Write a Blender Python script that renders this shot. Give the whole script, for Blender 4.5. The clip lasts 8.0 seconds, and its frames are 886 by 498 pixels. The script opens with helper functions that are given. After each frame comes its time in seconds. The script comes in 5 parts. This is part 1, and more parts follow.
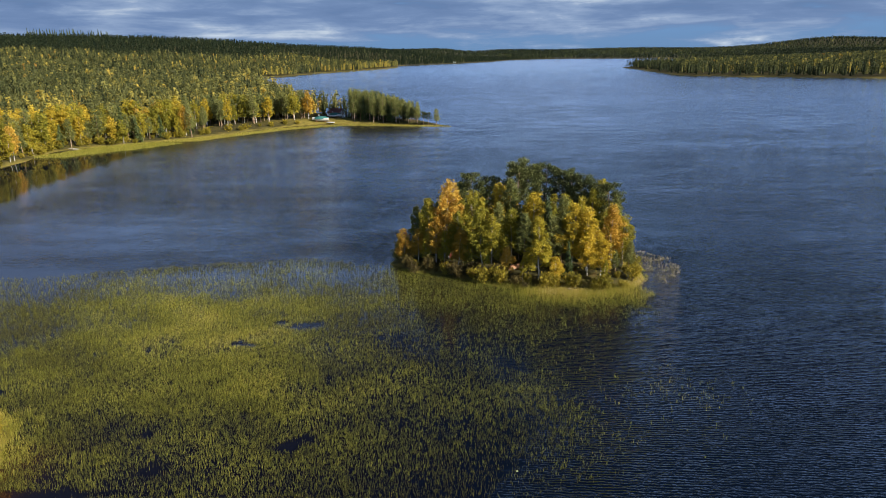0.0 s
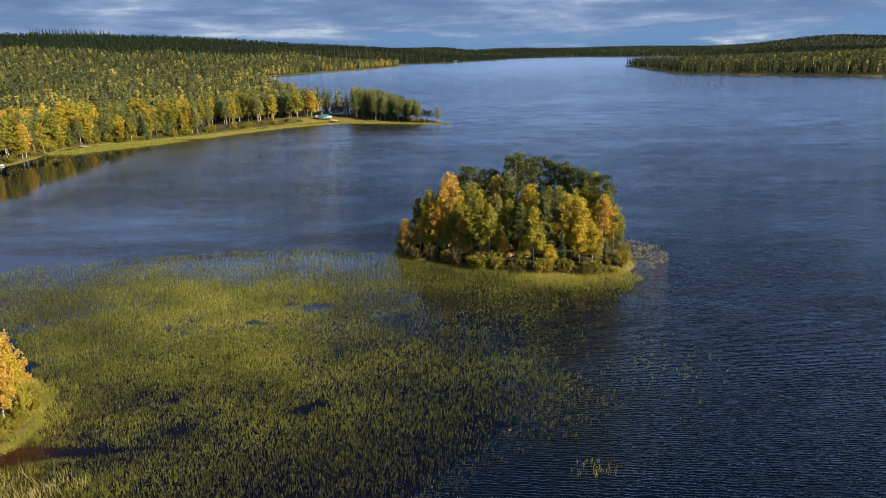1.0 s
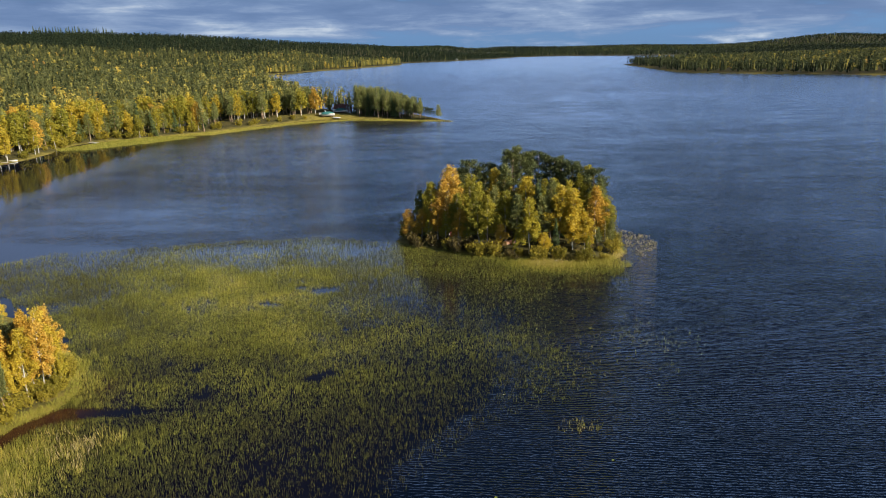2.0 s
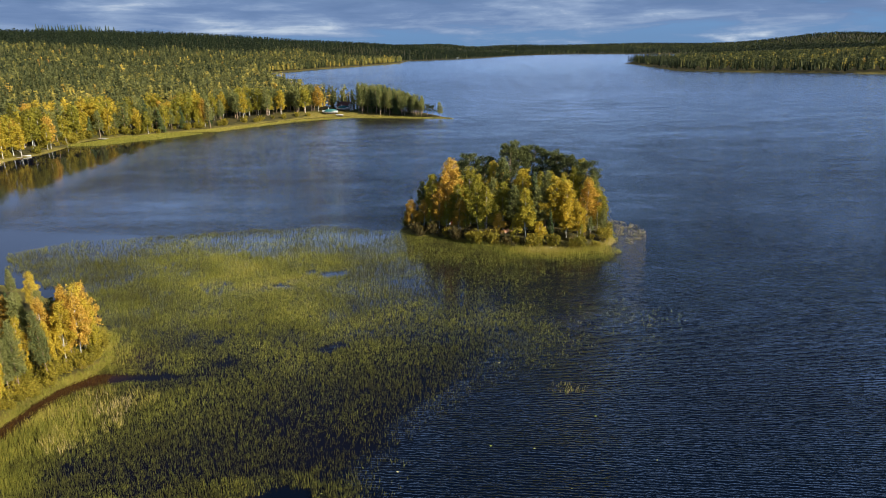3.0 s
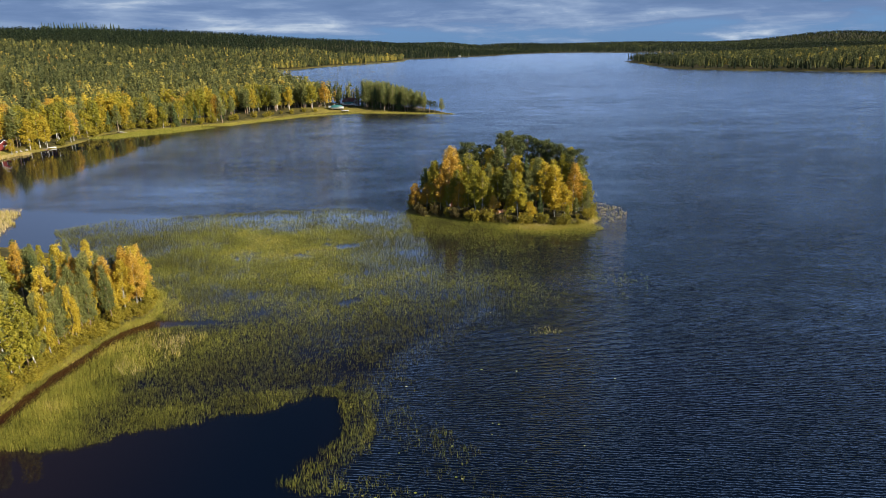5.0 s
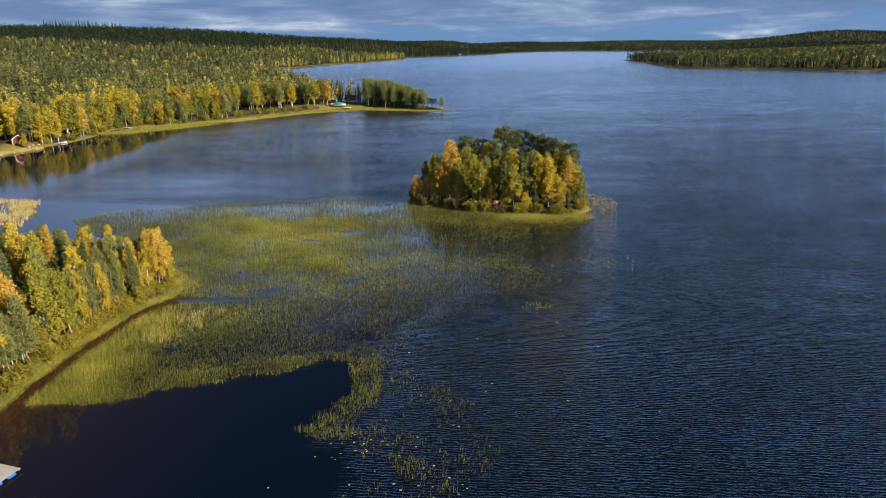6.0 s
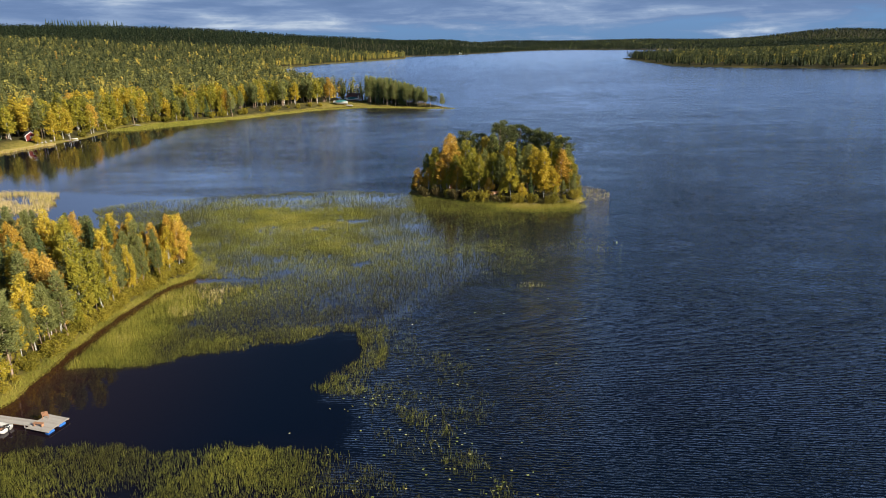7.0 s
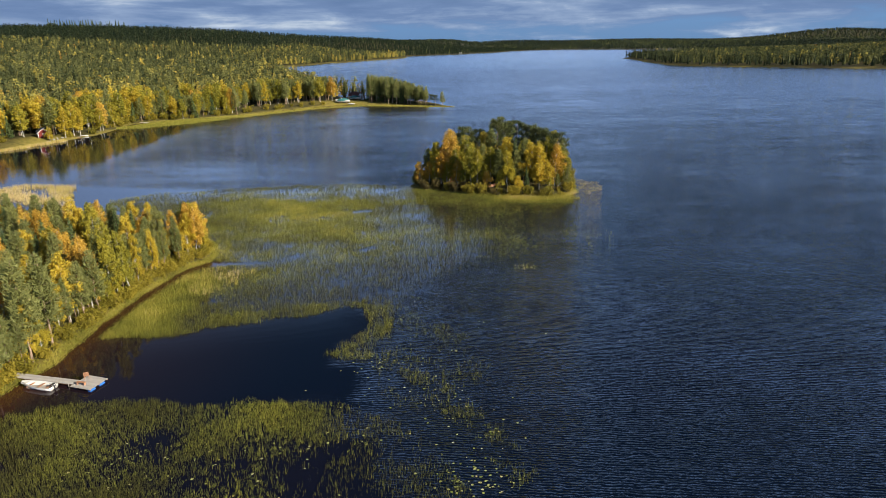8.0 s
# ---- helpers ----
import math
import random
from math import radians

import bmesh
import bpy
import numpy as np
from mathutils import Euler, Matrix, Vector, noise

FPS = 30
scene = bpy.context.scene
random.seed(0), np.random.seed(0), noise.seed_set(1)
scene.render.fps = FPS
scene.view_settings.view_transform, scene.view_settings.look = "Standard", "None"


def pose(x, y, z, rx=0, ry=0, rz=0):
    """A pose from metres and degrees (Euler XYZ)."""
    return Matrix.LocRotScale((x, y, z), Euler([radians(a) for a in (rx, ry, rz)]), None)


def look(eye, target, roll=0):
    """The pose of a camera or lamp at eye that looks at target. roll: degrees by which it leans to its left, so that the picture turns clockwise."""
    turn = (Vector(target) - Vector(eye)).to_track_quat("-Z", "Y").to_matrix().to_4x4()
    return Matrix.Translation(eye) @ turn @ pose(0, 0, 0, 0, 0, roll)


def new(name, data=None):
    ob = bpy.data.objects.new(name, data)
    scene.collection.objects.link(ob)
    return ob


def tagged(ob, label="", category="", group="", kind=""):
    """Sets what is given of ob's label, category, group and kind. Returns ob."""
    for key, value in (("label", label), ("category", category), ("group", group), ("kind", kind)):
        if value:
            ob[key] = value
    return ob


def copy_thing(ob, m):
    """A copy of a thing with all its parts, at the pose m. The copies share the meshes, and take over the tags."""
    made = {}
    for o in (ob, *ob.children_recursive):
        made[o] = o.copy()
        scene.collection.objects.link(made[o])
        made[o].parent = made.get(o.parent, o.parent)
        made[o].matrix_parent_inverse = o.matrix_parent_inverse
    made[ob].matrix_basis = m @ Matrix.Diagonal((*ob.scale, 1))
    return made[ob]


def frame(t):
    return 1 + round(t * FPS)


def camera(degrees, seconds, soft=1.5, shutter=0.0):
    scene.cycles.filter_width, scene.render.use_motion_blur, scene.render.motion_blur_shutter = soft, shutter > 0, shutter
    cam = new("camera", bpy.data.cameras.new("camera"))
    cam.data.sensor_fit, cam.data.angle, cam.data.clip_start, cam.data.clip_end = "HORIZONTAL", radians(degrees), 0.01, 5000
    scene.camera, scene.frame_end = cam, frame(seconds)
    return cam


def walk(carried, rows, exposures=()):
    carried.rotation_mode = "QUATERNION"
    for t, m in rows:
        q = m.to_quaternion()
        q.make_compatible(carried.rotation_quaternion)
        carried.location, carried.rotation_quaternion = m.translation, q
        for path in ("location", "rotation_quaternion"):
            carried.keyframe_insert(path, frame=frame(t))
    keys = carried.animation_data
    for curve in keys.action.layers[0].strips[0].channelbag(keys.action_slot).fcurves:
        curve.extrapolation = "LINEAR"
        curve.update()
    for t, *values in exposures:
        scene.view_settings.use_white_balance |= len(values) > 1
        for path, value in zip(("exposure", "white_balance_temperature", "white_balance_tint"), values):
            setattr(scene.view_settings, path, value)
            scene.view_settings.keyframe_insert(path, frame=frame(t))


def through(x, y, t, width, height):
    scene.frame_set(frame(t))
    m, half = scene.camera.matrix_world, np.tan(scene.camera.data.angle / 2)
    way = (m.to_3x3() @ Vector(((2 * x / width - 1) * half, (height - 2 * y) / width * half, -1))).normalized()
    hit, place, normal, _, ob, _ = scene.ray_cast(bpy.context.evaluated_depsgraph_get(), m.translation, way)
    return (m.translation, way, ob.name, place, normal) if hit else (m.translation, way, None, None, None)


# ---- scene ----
cam = camera(68.8, 8.0, soft=0.6)
PATH = [
    (0, (-0.054, -0.335, 38.976), (-0.079, 1.577, 38.392), -1.0),
    (0.5, (0.082, -3.783, 39.012), (0.056, -1.871, 38.428), -1.1),
    (1, (0.181, -7.273, 39.016), (0.152, -5.362, 38.429), -1.1),
    (1.5, (0.321, -10.82, 39.065), (0.29, -8.909, 38.476), -1.1),
    (3, (0.396, -22.56, 39.286), (0.361, -20.651, 38.69), -1.0),
    (3.5, (0.487, -26.506, 39.326), (0.453, -24.597, 38.73), -1.0),
    (4, (0.575, -30.548, 39.349), (0.539, -28.64, 38.75), -1.0),
    (4.5, (0.709, -34.613, 39.372), (0.671, -32.705, 38.772), -1.0),
    (5.8, (0.981, -45.724, 39.391), (0.939, -43.818, 38.787), -0.8),
    (6, (1.03, -47.415, 39.391), (0.99, -45.509, 38.786), -0.8),
    (6.5, (1.173, -51.606, 39.369), (1.132, -49.701, 38.763), -0.9),
    (7, (1.222, -55.994, 39.29), (1.18, -54.089, 38.682), -0.9),
    (7.5, (1.343, -60.317, 39.258), (1.3, -58.412, 38.65), -0.9),
    (8, (1.441, -64.701, 39.249), (1.398, -62.796, 38.64), -0.9),
]
walk(cam, [(t, look(eye, target, roll)) for t, eye, target, roll in PATH])

scene.view_settings.exposure = 0.12

# ---- world and sun ----
SUN_AZ, SUN_EL = radians(119), radians(25)     # azimuth from +y towards +x
SUN_DIR = Vector((math.sin(SUN_AZ) * math.cos(SUN_EL), math.cos(SUN_AZ) * math.cos(SUN_EL), math.sin(SUN_EL)))
SKY_STRENGTH, SUN_STRENGTH = 0.041, 7.6


def nd(tree, kind, **inputs):
    n = tree.nodes.new(kind)
    for k, v in inputs.items():
        n.inputs[k.replace("_", " ")].default_value = v
    return n


def make_world():
    w = bpy.data.worlds.new("autumn_sky")
    w.use_nodes = True
    t = w.node_tree
    t.nodes.clear()
    out = t.nodes.new("ShaderNodeOutputWorld")
    sky = t.nodes.new("ShaderNodeTexSky")
    sky.sky_type, sky.sun_disc = "NISHITA", False
    sky.sun_elevation, sky.sun_rotation = SUN_EL, SUN_AZ
    sky.air_density, sky.dust_density, sky.ozone_density = 1.0, 0.6, 2.5
    bg = nd(t, "ShaderNodeBackground", Strength=SKY_STRENGTH)
    t.links.new(sky.outputs[0], bg.inputs[0])
    co = t.nodes.new("ShaderNodeTexCoord")
    sep = t.nodes.new("ShaderNodeSeparateXYZ")
    t.links.new(co.outputs["Generated"], sep.inputs[0])
    height = sep.outputs[2]

    def calc(op, a, b):
        n = t.nodes.new("ShaderNodeMath")
        n.operation = op
        for v, s in ((a, 0), (b, 1)):
            if isinstance(v, (int, float)):
                n.inputs[s].default_value = v
            else:
                t.links.new(v, n.inputs[s])
        return n.outputs[0]

    def spread(v, lo, hi, a, b):
        n = t.nodes.new("ShaderNodeMapRange")
        n.interpolation_type = "SMOOTHSTEP"
        for i, x in enumerate((lo, hi, a, b)):
            n.inputs[i + 1].default_value = x
        t.links.new(v, n.inputs[0])
        return n.outputs[0]

    def ramp(fac, stops):
        n = t.nodes.new("ShaderNodeValToRGB")
        e = n.color_ramp.elements
        while len(e) < len(stops):
            e.new(0.5)
        for k, (p, c) in zip(e, stops):
            k.position, k.color = p, (*c, 1)
        t.links.new(fac, n.inputs[0])
        return n.outputs[0]

    def clouds(stretch, scale, place, detail, rough, warp):
        mp = nd(t, "ShaderNodeMapping", Location=place, Scale=(1, 1, stretch))
        t.links.new(co.outputs["Generated"], mp.inputs[0])
        n = nd(t, "ShaderNodeTexNoise", Scale=scale, Detail=detail, Roughness=rough, Distortion=warp)
        t.links.new(mp.outputs[0], n.inputs["Vector"])
        return n.outputs[0]

    def mix(fac, a, b):
        n = t.nodes.new("ShaderNodeMix")
        n.data_type = "RGBA"
        for v, s in ((fac, 0), (a, 6), (b, 7)):
            if isinstance(v, tuple):
                n.inputs[s].default_value = (*v, 1)
            else:
                t.links.new(v, n.inputs[s])
        return n.outputs[2]

    # long flat cloud layers low over the horizon, grey below and lit on their tops, over a clear blue band
    bank = clouds(11.0, 3.4, (0.3, 0.0, 0.14), 6.0, 0.55, 0.35)
    fine = clouds(4.5, 11.0, (1.3, 0.4, 0.3), 6.0, 0.58, 0.3)
    tone = calc("ADD", calc("MULTIPLY", bank, 0.62), calc("MULTIPLY", fine, 0.38))
    # one tall cloud stands in the sun ahead
    tower = calc("MULTIPLY", calc("MULTIPLY", spread(sep.outputs[0], -0.06, 0.06, 0.0, 1.0), spread(sep.outputs[0], 0.24, 0.40, 1.0, 0.0)), spread(height, 0.042, 0.070, 0.0, 0.12))
    tone = calc("ADD", tone, tower)
    grey = ramp(tone, [(0.34, (0.104, 0.178, 0.34)), (0.50, (0.158, 0.245, 0.43)), (0.59, (0.26, 0.355, 0.535)), (0.70, (0.60, 0.68, 0.76))])
    cover = spread(calc("ADD", tone, calc("MULTIPLY", spread(height, 0.0, 0.055, -0.16, 0.10), 1.0)), 0.36, 0.52, 0.0, 1.0)
    low = mix(cover, ramp(spread(height, 0.0, 0.06, 0.0, 1.0), [(0.0, (0.138, 0.258, 0.46)), (1.0, (0.155, 0.305, 0.56))]), grey)
    # broken sunlit cloud higher up
    flock = clouds(3.0, 2.6, (3.4, 6.2, 0.0), 6.0, 0.54, 0.5)
    high = ramp(flock, [(0.34, (0.45, 0.74, 1.38)), (0.52, (0.63, 1.02, 1.84)), (0.72, (0.86, 1.26, 2.05))])
    # a grey bank to the west
    high = mix(spread(sep.outputs[0], -0.62, -0.16, 0.85, 0.0), high, (0.27, 0.36, 0.60))
    cloud = mix(spread(height, 0.075, 0.14, 0.0, 1.0), low, high)
    bg2 = nd(t, "ShaderNodeBackground", Strength=1.0)
    t.links.new(cloud, bg2.inputs[0])
    # the layers break up overhead
    share = calc("MULTIPLY", spread(height, 0.26, 0.43, 1.0, 0.0), spread(calc("ADD", flock, spread(height, 0.1, 0.5, 0.3, 0.0)), 0.36, 0.56, 0.0, 1.0))
    blend = t.nodes.new("ShaderNodeMixShader")
    t.links.new(share, blend.inputs[0])
    t.links.new(bg.outputs[0], blend.inputs[1])
    t.links.new(bg2.outputs[0], blend.inputs[2])
    t.links.new(blend.outputs[0], out.inputs[0])
    scene.world = w


make_world()
sun = new("sun", bpy.data.lights.new("sun", "SUN"))
sun.data.energy, sun.data.angle, sun.data.color = SUN_STRENGTH, radians(0.53), (1.0, 0.9, 0.74)
sun.matrix_basis = look(SUN_DIR * 500, (0, 0, 0))

# ---- materials ----


class Mat:
    """A small builder for node materials."""

    def __init__(self, name, rough=0.7, metal=0.0, spec=0.4):
        self.m = bpy.data.materials.new(name)
        self.m.use_nodes = True
        self.t = self.m.node_tree
        self.bsdf = self.t.nodes["Principled BSDF"]
        self.out = self.t.nodes["Material Output"]
        self.bsdf.inputs["Roughness"].default_value = rough
        self.bsdf.inputs["Metallic"].default_value = metal
        self.bsdf.inputs["Specular IOR Level"].default_value = spec

    def link(self, a, b):
        self.t.links.new(a, b)

    def node(self, kind, **inputs):
        return nd(self.t, kind, **inputs)

    def where(self, scale=(1, 1, 1), turn=0.0):
        g = self.node("ShaderNodeNewGeometry")
        mp = self.node("ShaderNodeMapping", Scale=scale, Rotation=(0, 0, turn))
        self.link(g.outputs["Position"], mp.inputs[0])
        return mp.outputs[0]

    def local(self, scale=(1, 1, 1)):
        g = self.node("ShaderNodeTexCoord")
        mp = self.node("ShaderNodeMapping", Scale=scale)
        self.link(g.outputs["Object"], mp.inputs[0])
        return mp.outputs[0]

    def noise(self, scale, vec, detail=4.0, rough=0.55):
        n = self.node("ShaderNodeTexNoise", Scale=scale, Detail=detail, Roughness=rough)
        self.link(vec, n.inputs["Vector"])
        return n.outputs[0]

    def ramp(self, fac, stops):
        r = self.node("ShaderNodeValToRGB")
        e = r.color_ramp.elements
        while len(e) < len(stops):
            e.new(0.5)
        for k, (p, c) in zip(e, stops):
            k.position, k.color = p, (*c, 1)
        self.link(fac, r.inputs[0])
        return r.outputs[0]

    def mixc(self, fac, a, b, kind="MIX"):
        n = self.node("ShaderNodeMix")
        n.data_type, n.blend_type = "RGBA", kind
        for v, s in ((fac, 0), (a, 6), (b, 7)):
            if isinstance(v, (int, float)):
                n.inputs[s].default_value = v
            elif isinstance(v, tuple):
                n.inputs[s].default_value = (*v, 1)
            else:
                self.link(v, n.inputs[s])
        return n.outputs[2]

    def math(self, op, a, b=0.0, clamp=False):
        n = self.node("ShaderNodeMath")
        n.operation, n.use_clamp = op, clamp
        for v, s in ((a, 0), (b, 1)):
            if isinstance(v, (int, float)):
                n.inputs[s].default_value = v
            else:
                self.link(v, n.inputs[s])
        return n.outputs[0]

    def madd(self, a, b, c):
        return self.math("ADD", self.math("MULTIPLY", a, b), c)

    def attr(self, name):
        n = self.node("ShaderNodeAttribute")
        n.attribute_name = name
        return n.outputs["Fac"]

    def colour(self, c):
        if isinstance(c, tuple):
            self.bsdf.inputs["Base Color"].default_value = (*c, 1)
        else:
            self.link(c, self.bsdf.inputs["Base Color"])
        return self

    def bump(self, height, strength=0.4, distance=0.02):
        b = self.node("ShaderNodeBump", Strength=strength, Distance=distance)
        self.link(height, b.inputs["Height"])
        self.link(b.outputs[0], self.bsdf.inputs["Normal"])
        return self

    def leafy(self, colour, amount=0.35):
        """Adds light that comes through thin leaves."""
        tr = self.node("ShaderNodeBsdfTranslucent")
        self.link(colour, tr.inputs[0])
        mx = self.node("ShaderNodeMixShader", Fac=amount)
        self.link(self.bsdf.outputs[0], mx.inputs[1])
        self.link(tr.outputs[0], mx.inputs[2])
        self.link(mx.outputs[0], self.out.inputs[0])
        return self


def simple(name, a, b, scale=3.0, rough=0.7, metal=0.0, bump=0.2, spec=0.4, dist=0.01):
    k = Mat(name, rough, metal, spec)
    v = k.local()
    n1, n2 = k.noise(scale, v), k.noise(scale * 9, v, 3.0)
    f = k.math("MULTIPLY", n1, 0.7)
    f2 = k.math("MULTIPLY", n2, 0.5)
    f3 = k.math("ADD", f, f2)
    k.colour(k.ramp(f3, [(0.25, a), (0.7, b)]))
    k.bump(n2, bump, dist)
    return k.m


def foliage(name, dark, mid, light, through=0.35):
    """Leaves: colour differs from tree to tree, leaf to leaf and in patches."""
    k = Mat(name, 0.65, 0.0, 0.1)
    g, o = k.node("ShaderNodeNewGeometry"), k.node("ShaderNodeObjectInfo")
    patch = k.noise(0.35, k.where(), 3.0)
    a = k.madd(g.outputs["Random Per Island"], 0.24, 0.08)
    b = k.madd(o.outputs["Random"], 0.35, -0.12)
    c = k.math("MULTIPLY", patch, 0.5)
    f = k.math("ADD", k.math("ADD", a, b), c)
    col = k.ramp(f, [(0.1, dark), (0.45, mid), (0.85, light)])
    k.colour(col)
    return k.leafy(col, through).m


def tinted(name, stops, through=0.3, rough=0.65):
    """Stuff whose pieces carry a tint of their own from 0 to 1."""
    k = Mat(name, rough, 0.0, 0.1)
    t = k.attr("tint")
    g = k.node("ShaderNodeNewGeometry")
    n = k.noise(0.25, k.where(), 3.0)
    f = k.math("ADD", t, k.madd(g.outputs["Random Per Island"], 0.09, -0.045))
    f = k.math("ADD", f, k.math("MULTIPLY", k.math("SUBTRACT", n, 0.5), 0.12), True)
    col = k.ramp(f, stops)
    k.colour(col)
    return k.leafy(col, through).m


def water_material():
    k = Mat("lake_water", 0.06, 0.0, 0.5)
    k.bsdf.inputs["IOR"].default_value = 1.333
    calm, shallow = k.attr("calm"), k.attr("shallow")
    v = k.where()
    deep = k.mixc(k.noise(0.02, v, 3.0), (0.001, 0.003, 0.010), (0.002, 0.0055, 0.016))
    k.colour(k.mixc(shallow, deep, (0.055, 0.021, 0.009)))
    gust = k.noise(0.012, k.where((0.45, 1.3, 1), 0.15), 4.0, 0.6)
    swell = k.noise(3.0, k.where((0.28, 1.0, 1), 0.10), 2.0, 0.5)
    chop = k.noise(7.0, k.where((0.40, 1.0, 1), -0.10), 2.0, 0.5)
    long_wave = k.noise(0.85, k.where((0.34, 1.0, 1), 0.06), 3.0, 0.6)
    train = k.node("ShaderNodeTexWave", Scale=0.80, Distortion=6.0, Detail=3.0, Detail_Scale=1.3, Detail_Roughness=0.62)
    train.bands_direction = "Y"
    k.link(k.where((0.55, 1.0, 1), 0.14), train.inputs["Vector"])
    h = k.math("ADD", k.math("ADD", k.math("MULTIPLY", swell, 0.55), k.math("MULTIPLY", k.math("POWER", train.outputs["Fac"], 2.0), 0.17)), k.math("MULTIPLY", chop, 0.14))
    h = k.math("ADD", h, k.math("MULTIPLY", k.attr("ripple"), k.math("MULTIPLY", long_wave, 1.7)))
    wide, bay = k.attr("open"), k.attr("ripple")       # open lake; rippled water off the reeds
    gust = k.math("ADD", k.math("MULTIPLY", gust, k.madd(wide, -0.40, 1.0)), k.math("MULTIPLY", wide, 0.215))
    windy = k.math("MULTIPLY", k.math("SUBTRACT", 1.0, calm, True), k.ramp(gust, [(0.34, (0.60, 0.60, 0.60)), (0.60, (1, 1, 1))]))
    paws = k.noise(0.13, k.where((0.30, 1.0, 1), 0.12), 5.0, 0.72)      # cat's paws: small gusts that roughen the water in patches
    windy = k.math("MULTIPLY", windy, k.ramp(paws, [(0.36, (0.45, 0.45, 0.45)), (0.62, (1, 1, 1))]))
    amount = k.math("MULTIPLY", k.madd(windy, 1.08, 0.012), k.math("MULTIPLY", k.madd(wide, -0.22, 1.0), k.madd(bay, -0.48, 1.0)))
    b = k.node("ShaderNodeBump", Distance=0.36)
    k.link(amount, b.inputs["Strength"])
    k.link(h, b.inputs["Height"])
    # windy water: the normal tilts south by a constant, to reflect higher sky
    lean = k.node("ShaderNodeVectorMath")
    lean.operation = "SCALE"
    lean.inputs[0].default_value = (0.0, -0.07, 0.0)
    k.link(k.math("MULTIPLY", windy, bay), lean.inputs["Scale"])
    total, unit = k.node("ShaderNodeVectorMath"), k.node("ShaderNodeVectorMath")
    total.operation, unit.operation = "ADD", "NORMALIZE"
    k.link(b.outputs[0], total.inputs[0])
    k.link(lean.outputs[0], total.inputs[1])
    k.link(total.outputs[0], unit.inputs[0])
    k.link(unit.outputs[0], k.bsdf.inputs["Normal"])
    r = k.math("ADD", k.madd(windy, 0.045, 0.02), k.math("MULTIPLY", wide, k.madd(windy, 0.13, 0.0)))
    k.link(r, k.bsdf.inputs["Roughness"])
    return k.m


def ground_material():
    k = Mat("forest_ground", 0.9, 0.0, 0.15)
    v = k.where()
    n1, n2, n3 = k.noise(0.06, v), k.noise(0.7, v, 5.0), k.noise(6.0, v, 3.0)
    moss = k.ramp(n2, [(0.3, (0.030, 0.028, 0.012)), (0.55, (0.060, 0.055, 0.020)), (0.75, (0.11, 0.075, 0.03))])
    grass = k.ramp(k.math("ADD", k.math("MULTIPLY", n2, 0.6), k.math("MULTIPLY", n3, 0.4)),
                   [(0.3, (0.10, 0.10, 0.022)), (0.5, (0.23, 0.19, 0.04)), (0.7, (0.33, 0.26, 0.08))])
    k.colour(k.mixc(k.attr("meadow"), moss, grass))
    k.bump(n3, 0.6, 0.15)
    return k.m


def bark(name, a, b, c, scale):
    k = Mat(name, 0.85, 0.0, 0.2)
    v = k.local((1, 1, 0.25))
    n = k.noise(scale, v, 4.0)
    k.colour(k.ramp(n, [(0.36, a), (0.46, b), (0.65, c)]))
    k.bump(n, 0.5, 0.02)
    return k.m


M_WATER, M_GROUND = water_material(), ground_material()
M_BIRCH_BARK = bark("birch_bark", (0.05, 0.045, 0.04), (0.50, 0.47, 0.42), (0.70, 0.67, 0.61), 5.0)
M_PINE_BARK = bark("pine_bark", (0.07, 0.045, 0.03), (0.28, 0.20, 0.14), (0.46, 0.33, 0.22), 4.0)
M_SPRUCE_BARK = bark("spruce_bark", (0.05, 0.04, 0.035), (0.13, 0.10, 0.08), (0.20, 0.16, 0.13), 4.0)
LEAF = {
    "birch_yellow": foliage("yellow_birch_leaves", (0.27, 0.22, 0.028), (0.53, 0.40, 0.045), (0.74, 0.57, 0.09), 0.42),
    "birch_orange": foliage("orange_birch_leaves", (0.28, 0.18, 0.035), (0.53, 0.33, 0.05), (0.70, 0.48, 0.10), 0.42),
    "birch_green": foliage("turning_birch_leaves", (0.13, 0.135, 0.022), (0.30, 0.275, 0.038), (0.54, 0.43, 0.05), 0.4),
    "pine": foliage("pine_needles", (0.07, 0.088, 0.03), (0.185, 0.20, 0.066), (0.32, 0.315, 0.10), 0.27),
    "oldpine": foliage("old_pine_needles", (0.03, 0.044, 0.016), (0.085, 0.10, 0.036), (0.17, 0.18, 0.06), 0.18),
    "spruce": foliage("spruce_needles", (0.03, 0.05, 0.02), (0.08, 0.11, 0.04), (0.15, 0.18, 0.06), 0.15),
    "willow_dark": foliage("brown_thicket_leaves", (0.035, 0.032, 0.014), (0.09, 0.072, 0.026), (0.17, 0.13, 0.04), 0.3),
    "willow": foliage("willow_leaves", (0.10, 0.10, 0.018), (0.25, 0.215, 0.03), (0.46, 0.36, 0.05), 0.4),
}
# the darkest stop also serves the cloud shade tinted into the ridge
TINTS = [(0.0, (0.010, 0.020, 0.012)), (0.12, (0.058, 0.072, 0.030)), (0.26, (0.145, 0.150, 0.052)), (0.40, (0.22, 0.21, 0.06)), (0.56, (0.38, 0.32, 0.07)),
         (0.72, (0.52, 0.38, 0.07)), (0.88, (0.42, 0.24, 0.05)), (1.0, (0.22, 0.11, 0.05))]
M_WOODS = tinted("mixed_forest_leaves", TINTS, 0.25)
M_REED = tinted("reed_blades", [(0.0, (0.085, 0.08, 0.026)), (0.3, (0.225, 0.232, 0.042)), (0.5, (0.37, 0.348, 0.06)),
                                (0.75, (0.52, 0.42, 0.11)), (1.0, (0.68, 0.53, 0.30))], 0.35)

# ---- mesh tools ----


